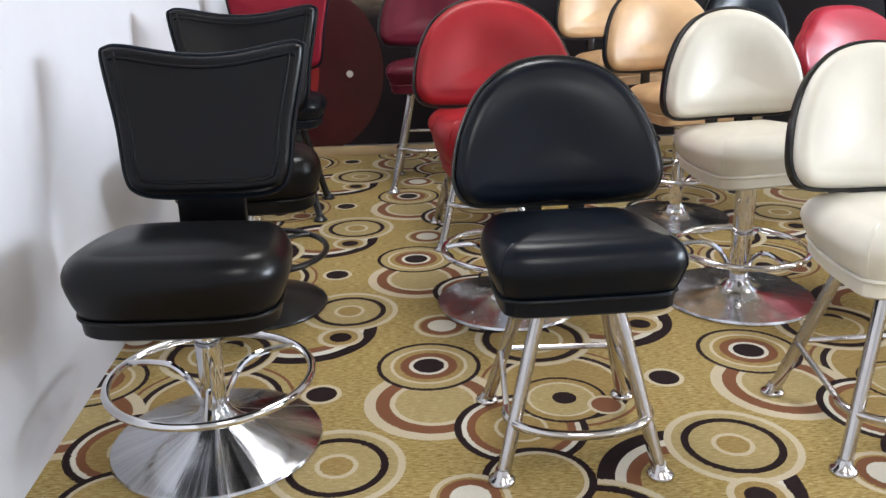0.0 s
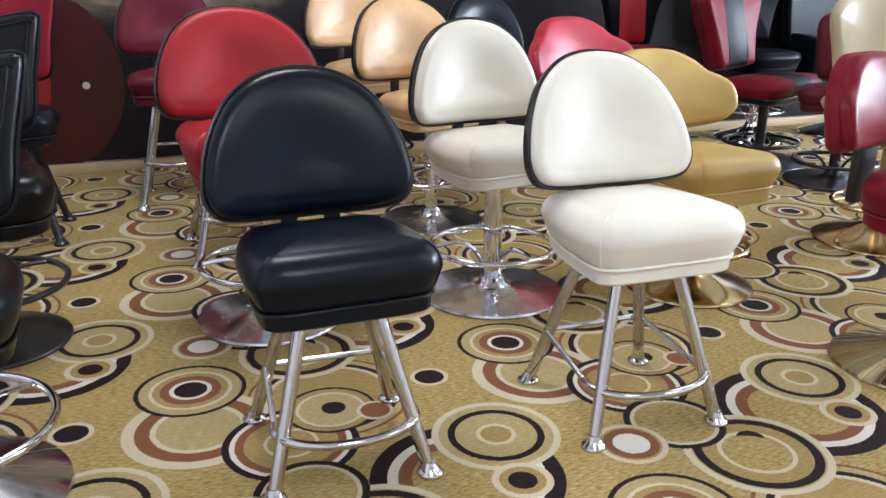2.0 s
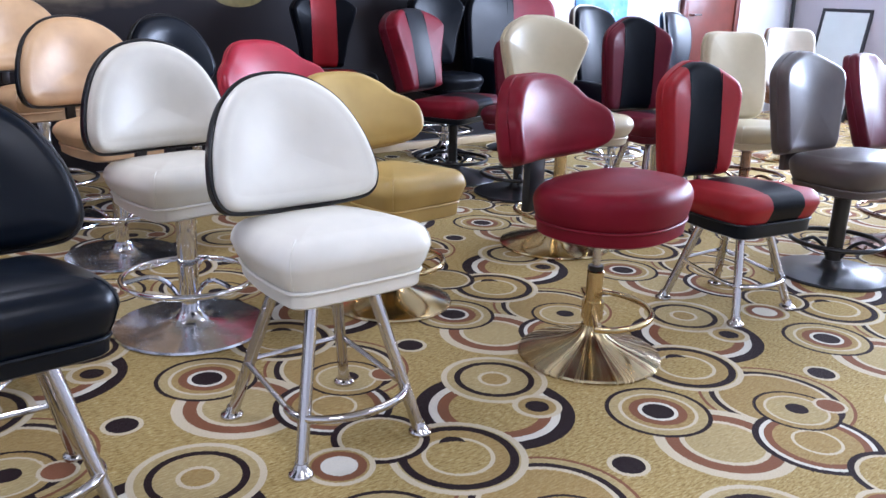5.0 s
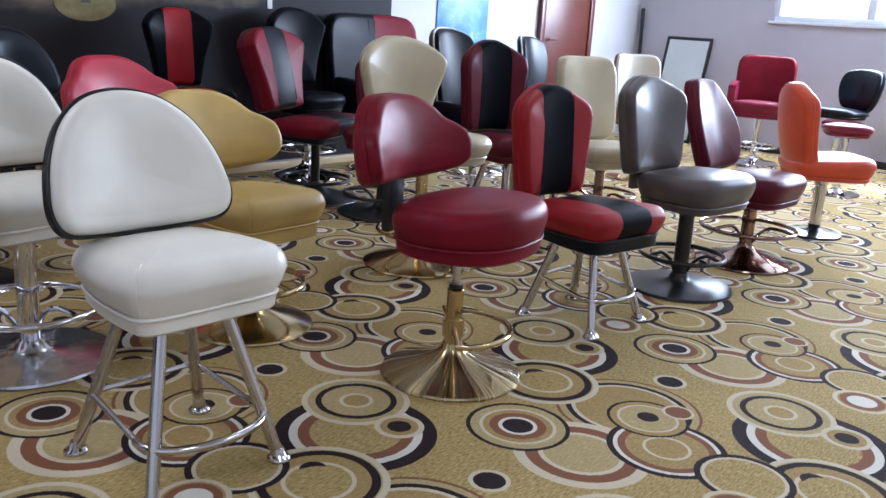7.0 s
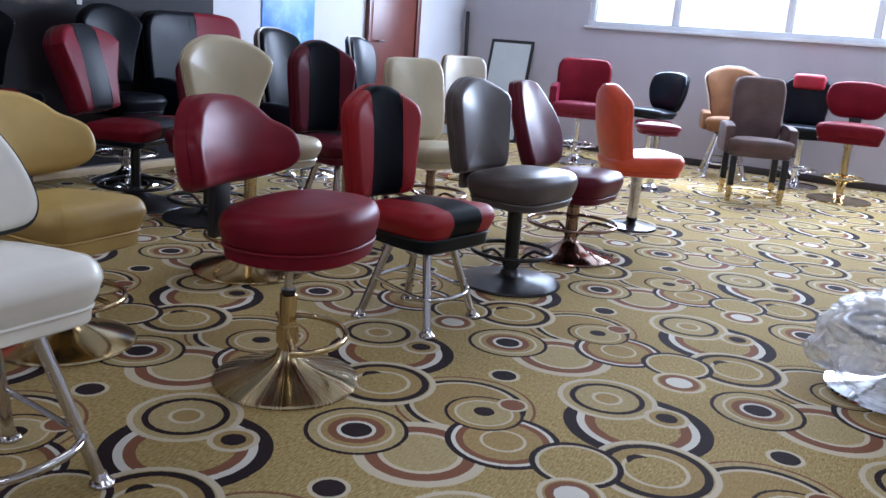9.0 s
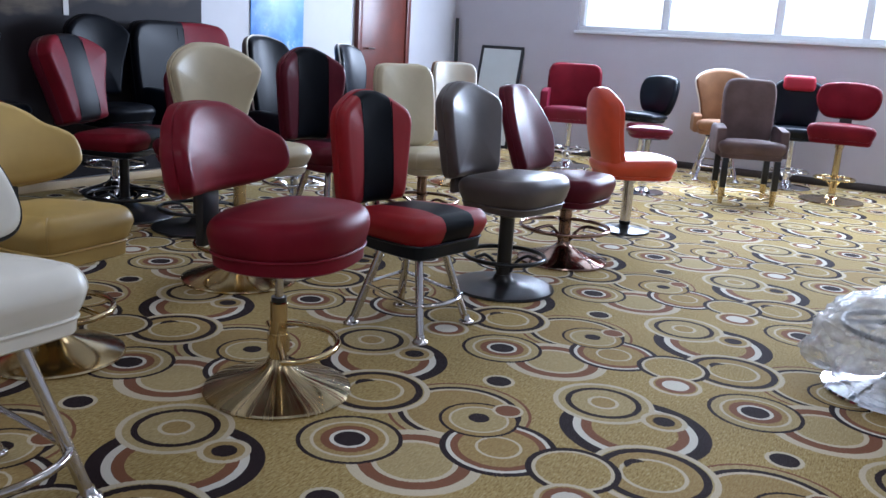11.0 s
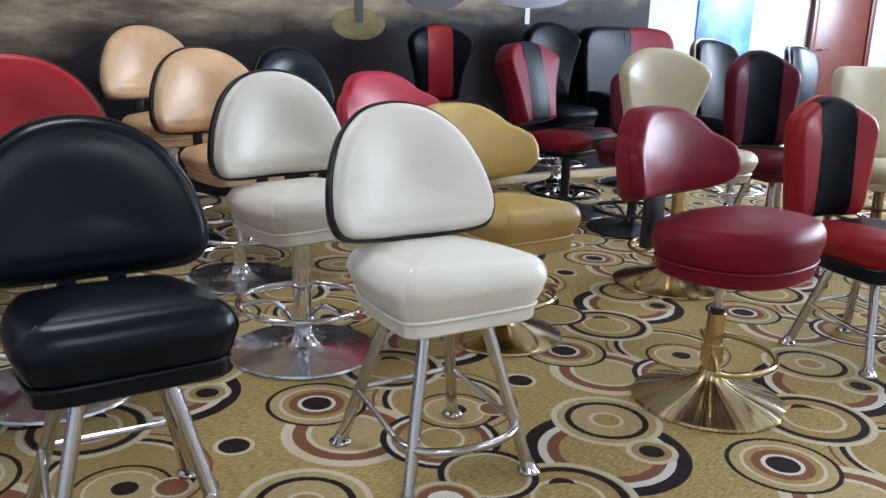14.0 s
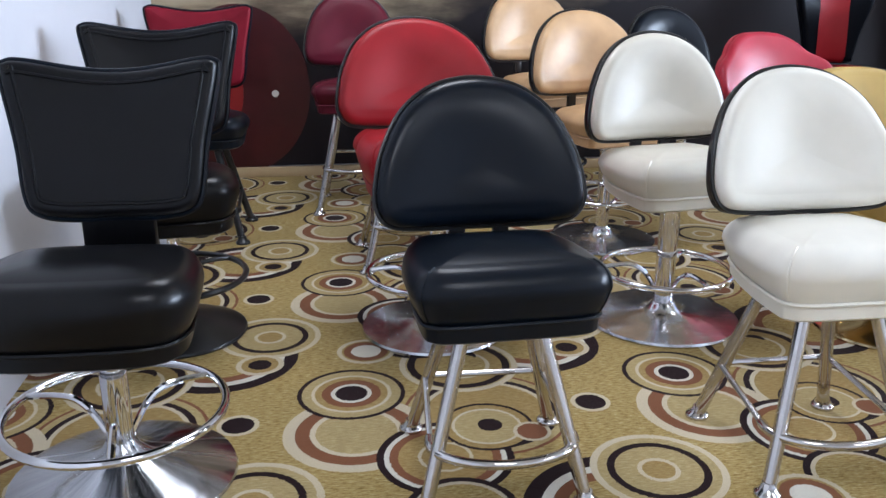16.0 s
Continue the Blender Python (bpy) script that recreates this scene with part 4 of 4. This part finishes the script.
stool("swivel_stool", "tan leather stool with a square back near the corner", 6.42, 4.028, -30, DISC(BRASS, 0.42, r=0.24, ring=(0.2, 0.2)),
      dict(shape="box", z=0.42, h=0.12, m=TAN_L, skirt=0.03, r=0.05),
      dict(shape="square", z=0.53, y=0.2, lean=6, bend=2.0, m=CREAM_L, shell=TAN_L, th=0.04, thb=0.04, sx=0.85, sz=1.0, neck=(0.08, 0.45, TAN_L)))

# along the window wall
stool("armchair", "crimson leather square armchair on a chrome pedestal", 8.269, 3.844, -71.8, DISC(CHROME, 0.439, r=0.240, ring=(0.17, 0.2), flat=True),
      dict(shape="box", z=0.436, h=0.136, m=CRIMSON_L, skirt=0.03, r=0.04, sx=1.11, sy=1.004),
      dict(shape="square", z=0.523, y=0.218, lean=6.449, bend=0.9, m=MAROON_L, shell=CRIMSON_L, th=0.05, thb=0.04, sx=1.091, sz=1.077, neck=(0.08, 0.44, CRIMSON_L)),
      arms=(0.43, 0.26, -0.16, 0.22, 0.30, CRIMSON_L), category="armchair")
stool("swivel_stool", "dark blue-black shell stool on a chrome pedestal", 8.415, 3.158, -111.3, DISC(CHROME, 0.501, r=0.200, ring=(0.14, 0.17), flat=True),
      dict(shape="round_front", z=0.498, h=0.08, m=BLACK, skirt=0.02, r=0.04, sx=0.929, sy=0.876),
      dict(shape="shell", z=0.57, y=0.203, lean=12.169, bend=1.2, m=BLACK, th=0.05, thb=0.04, sx=0.829, sz=1.112, neck=(0.06, 0.49, BLACK)))
stool("swivel_stool", "small crimson padded stool on a thin pedestal", 7.300, 2.744, -60, DISC(CHROME, 0.46, r=0.18, flat=True),
      dict(shape="round_front", z=0.46, h=0.08, m=CRIMSON_L, skirt=0.02, r=0.035, sx=0.8, sy=0.8),
      dict(shape="shell", z=0.50, y=0.17, lean=8, bend=1.0, m=CRIMSON_L, th=0.03, thb=0.025, sx=0.6, sz=0.18))
stool("armchair", "tan velour armchair with white piping on chrome legs", 8.716, 2.499, -70, LEGS(CHROME, 0.42),
      dict(shape="box", z=0.43, h=0.12, m=TAN_L, skirt=0.03, r=0.04),
      dict(shape="tulip", z=0.53, y=0.22, lean=6, bend=1.6, m=TAN_L, shell=TAN_L, rim=WHITE_L, rim_r=0.012, th=0.04, thb=0.03, sx=1.18, sz=1.02, neck=(0.08, 0.46, TAN_L)),
      arms=(0.44, 0.22, -0.12, 0.2, 0.16, TAN_L), category="armchair")


def wooden_leg_chair(x, y, yaw):
    b = new("armchair")
    b.matrix_world = pose(x, y, 0, 0, 0, yaw)
    tagged(b, "brown velour armchair with dark legs tipped in brass", "armchair", "display stools")
    for i in (-1, 1):
        for j in (-1, 1):
            part("leg", box_bm(i * 0.20 - 0.024, i * 0.20 + 0.024, j * 0.19 - 0.024, j * 0.19 + 0.024, 0.13, 0.365, 0.004), BLACK_M, b)
            part("leg_tip", lathe_bm([(0, 0), (0.018, 0), (0.02, 0.03), (0.024, 0.06), (0.028, 0.128), (0, 0.128)], 14), BRASS, b, "brass leg tip", Matrix.Translation((i * 0.20, j * 0.19, 0)))
    part("stretcher", tube_bm(ring_pts(0.22, 0.05, 40), 0.008, 8, True), BRASS, b)
    seat_parts(b, dict(shape="box", z=0.362, h=0.128, m=BROWN_F, skirt=0.03, r=0.04, sx=1.15, sy=1.056))
    back_parts(b, dict(shape="square", z=0.437, y=0.215, lean=5.6, bend=0.5, m=BROWN_F, th=0.05, thb=0.04, sx=0.868, sz=1.236))
    arm_parts(b, 0.38, 0.245, -0.14, 0.22, 0.22, BROWN_F)
    return b


wooden_leg_chair(7.585, 1.992, -68)
headrest_stool = stool("swivel_stool", "black leather stool with a red headrest on a chrome pedestal", 8.750, 1.841, -78, DISC(CHROME, 0.45, r=0.22, ring=(0.16, 0.18), flat=True),
      dict(shape="box", z=0.45, h=0.10, m=BLACK, skirt=0.02, r=0.04),
      dict(shape="spade", z=0.55, y=0.2, lean=6, bend=1.0, m=BLACK, th=0.05, thb=0.035, sx=1.05, sz=0.95))
part("headrest", box_bm(-0.14, 0.14, 0.12, 0.24, 0.88, 1.02, 0.04, 4), ROSE_L, headrest_stool, "bright red padded headrest")
stool("swivel_stool", "maroon leather stool with a low round back on brass", 8.233, 1.385, -87.9, DISC(BRASS, 0.501, r=0.260, ring=(0.2, 0.16), flat=True),
      dict(shape="box", z=0.498, h=0.149, m=MAROON_L, skirt=0.03, r=0.05, sx=1.147, sy=1.007),
      dict(shape="shell", z=0.693, y=0.222, lean=3.104, bend=1.2, m=MAROON_L, th=0.05, thb=0.035, sx=0.994, sz=0.908, neck=(0.05, 0.48, BLACK_M)))


# ---- small things ----
# black-framed leaning panel, its face a pale glossy colour
def leaning_panel():
    b = new("framed_panel")
    b.matrix_world = pose(X_E - 0.26, 5.12, 0.0, 0, 13, 0)
    tagged(b, "black-framed pale glossy panel leaning against the wall", "board")
    hw, h, f = 0.27, 1.15, 0.035
    part("panel", box_bm(0.004, 0.014, -hw + f, hw - f, f, h - f), PALE_FACE, b, "pale glossy panel face")
    for nm, y0, y1, z0, z1 in (("frame_side", -hw, -hw + f, 0, h), ("frame_side", hw - f, hw, 0, h), ("frame_rail", -hw + f, hw - f, 0, f), ("frame_rail", -hw + f, hw - f, h - f, h)):
        part(nm, box_bm(0, 0.022, y0, y1, z0, z1, 0.004), BLACK_M, b)


leaning_panel()
pole = tagged(new("pole", mesh_of("pole", tube_bm([(X_E - 0.09, Y_N - 0.12, 0.0), (X_E - 0.05, Y_N - 0.06, 1.40)], 0.022, 14), BLACK_M)), "black metal pole standing in the room corner", "pole")


def wrapped_base(x, y):
    b = new("stool_base")
    b.matrix_world = pose(x, y, 0)
    tagged(b, "chrome stool base wrapped in clear plastic film", "stool base")
    part("base_disc", lathe_bm([(0.0, 0.0), (0.246, 0.0), (0.25, 0.006), (0.247, 0.013), (0.2, 0.022), (0.12, 0.035), (0.06, 0.055), (0.036, 0.08), (0.0, 0.08)], 56), CHROME, b)
    part("column", lathe_bm([(0, 0.07), (0.03, 0.07), (0.03, 0.42), (0, 0.42)], 24), CHROME, b)
    part("foot_ring", tube_bm(ring_pts(0.21, 0.24, 48), 0.011, 10, True), BLACK_M, b)
    for a in (100, 220, 340):
        c, s = math.cos(radians(a)), math.sin(radians(a))
        part("spoke", tube_bm([(0.03 * c, 0.03 * s, 0.26), (0.21 * c, 0.21 * s, 0.24)], 0.009, 8), BLACK_M, b)
    bm = bmesh.new()
    bmesh.ops.create_icosphere(bm, subdivisions=5, radius=1.0)
    for v in bm.verts:
        n = v.co.copy()
        k = 1 + 0.20 * noise.noise(n * 2.2) + 0.10 * abs(noise.noise(n * 6.0)) + 0.05 * noise.noise(n * 14.0)
        v.co = Vector((n.x * 0.30 * k, n.y * 0.30 * k, max(0.018, 0.17 + n.z * 0.19 * k)))
    part("plastic_film", bm, FILM, b, "crumpled clear plastic bag")


wrapped_base(3.63, 0.61)


def printed(name, bm, material, label):
    return part(name, bm, material, mural, label)


# what is printed on the mural: a wheel, and parts of stools
def flat_disc(x, z, rx, rz, d, seg=56):
    bm = bmesh.new()
    front = [bm.verts.new((x + rx * math.cos(2 * math.pi * i / seg), Y_N - 0.012 - d, z + rz * math.sin(2 * math.pi * i / seg))) for i in range(seg)]
    back = [bm.verts.new((v.co.x, Y_N - 0.012, v.co.z)) for v in front]
    bm.faces.new(front)
    for i in range(seg):
        bm.faces.new((front[i], front[(i + 1) % seg], back[(i + 1) % seg], back[i]))
    return bm


printed("print_wheel", flat_disc(-0.28, 0.508, 0.395, 0.48, 0.002), PRINT_RED, "printed dark red wheel")
printed("print_wheel_hub", flat_disc(-0.415, 0.508, 0.15, 0.25, 0.004), PRINT_RED2, "printed red wheel hub")
printed("print_wheel_pin", flat_disc(-0.085, 0.485, 0.02, 0.02, 0.004), PRINT_PALE, "printed pale pin")
printed("print_base", flat_disc(2.73, 1.114, 0.19, 0.10, 0.003), PRINT_GOLD, "printed gold stool base")
printed("print_column", box_bm(2.70, 2.76, Y_N - 0.017, Y_N - 0.012, 1.12, 1.66), PRINT_DARK, "printed dark column")
printed("print_seat", flat_disc(3.28, 1.385, 0.29, 0.17, 0.003), PRINT_DARK, "printed grey seat")
printed("print_seat", flat_disc(4.07, 1.43, 0.46, 0.17, 0.003), PRINT_DARK, "printed grey seat")
printed("print_pad", flat_disc(4.0, 1.446, 0.20, 0.08, 0.005), PRINT_RED2, "printed red seat pad")
printed("print_post", box_bm(4.05, 4.09, Y_N - 0.017, Y_N - 0.012, 1.15, 1.26), PRINT_PALE, "printed pale post")
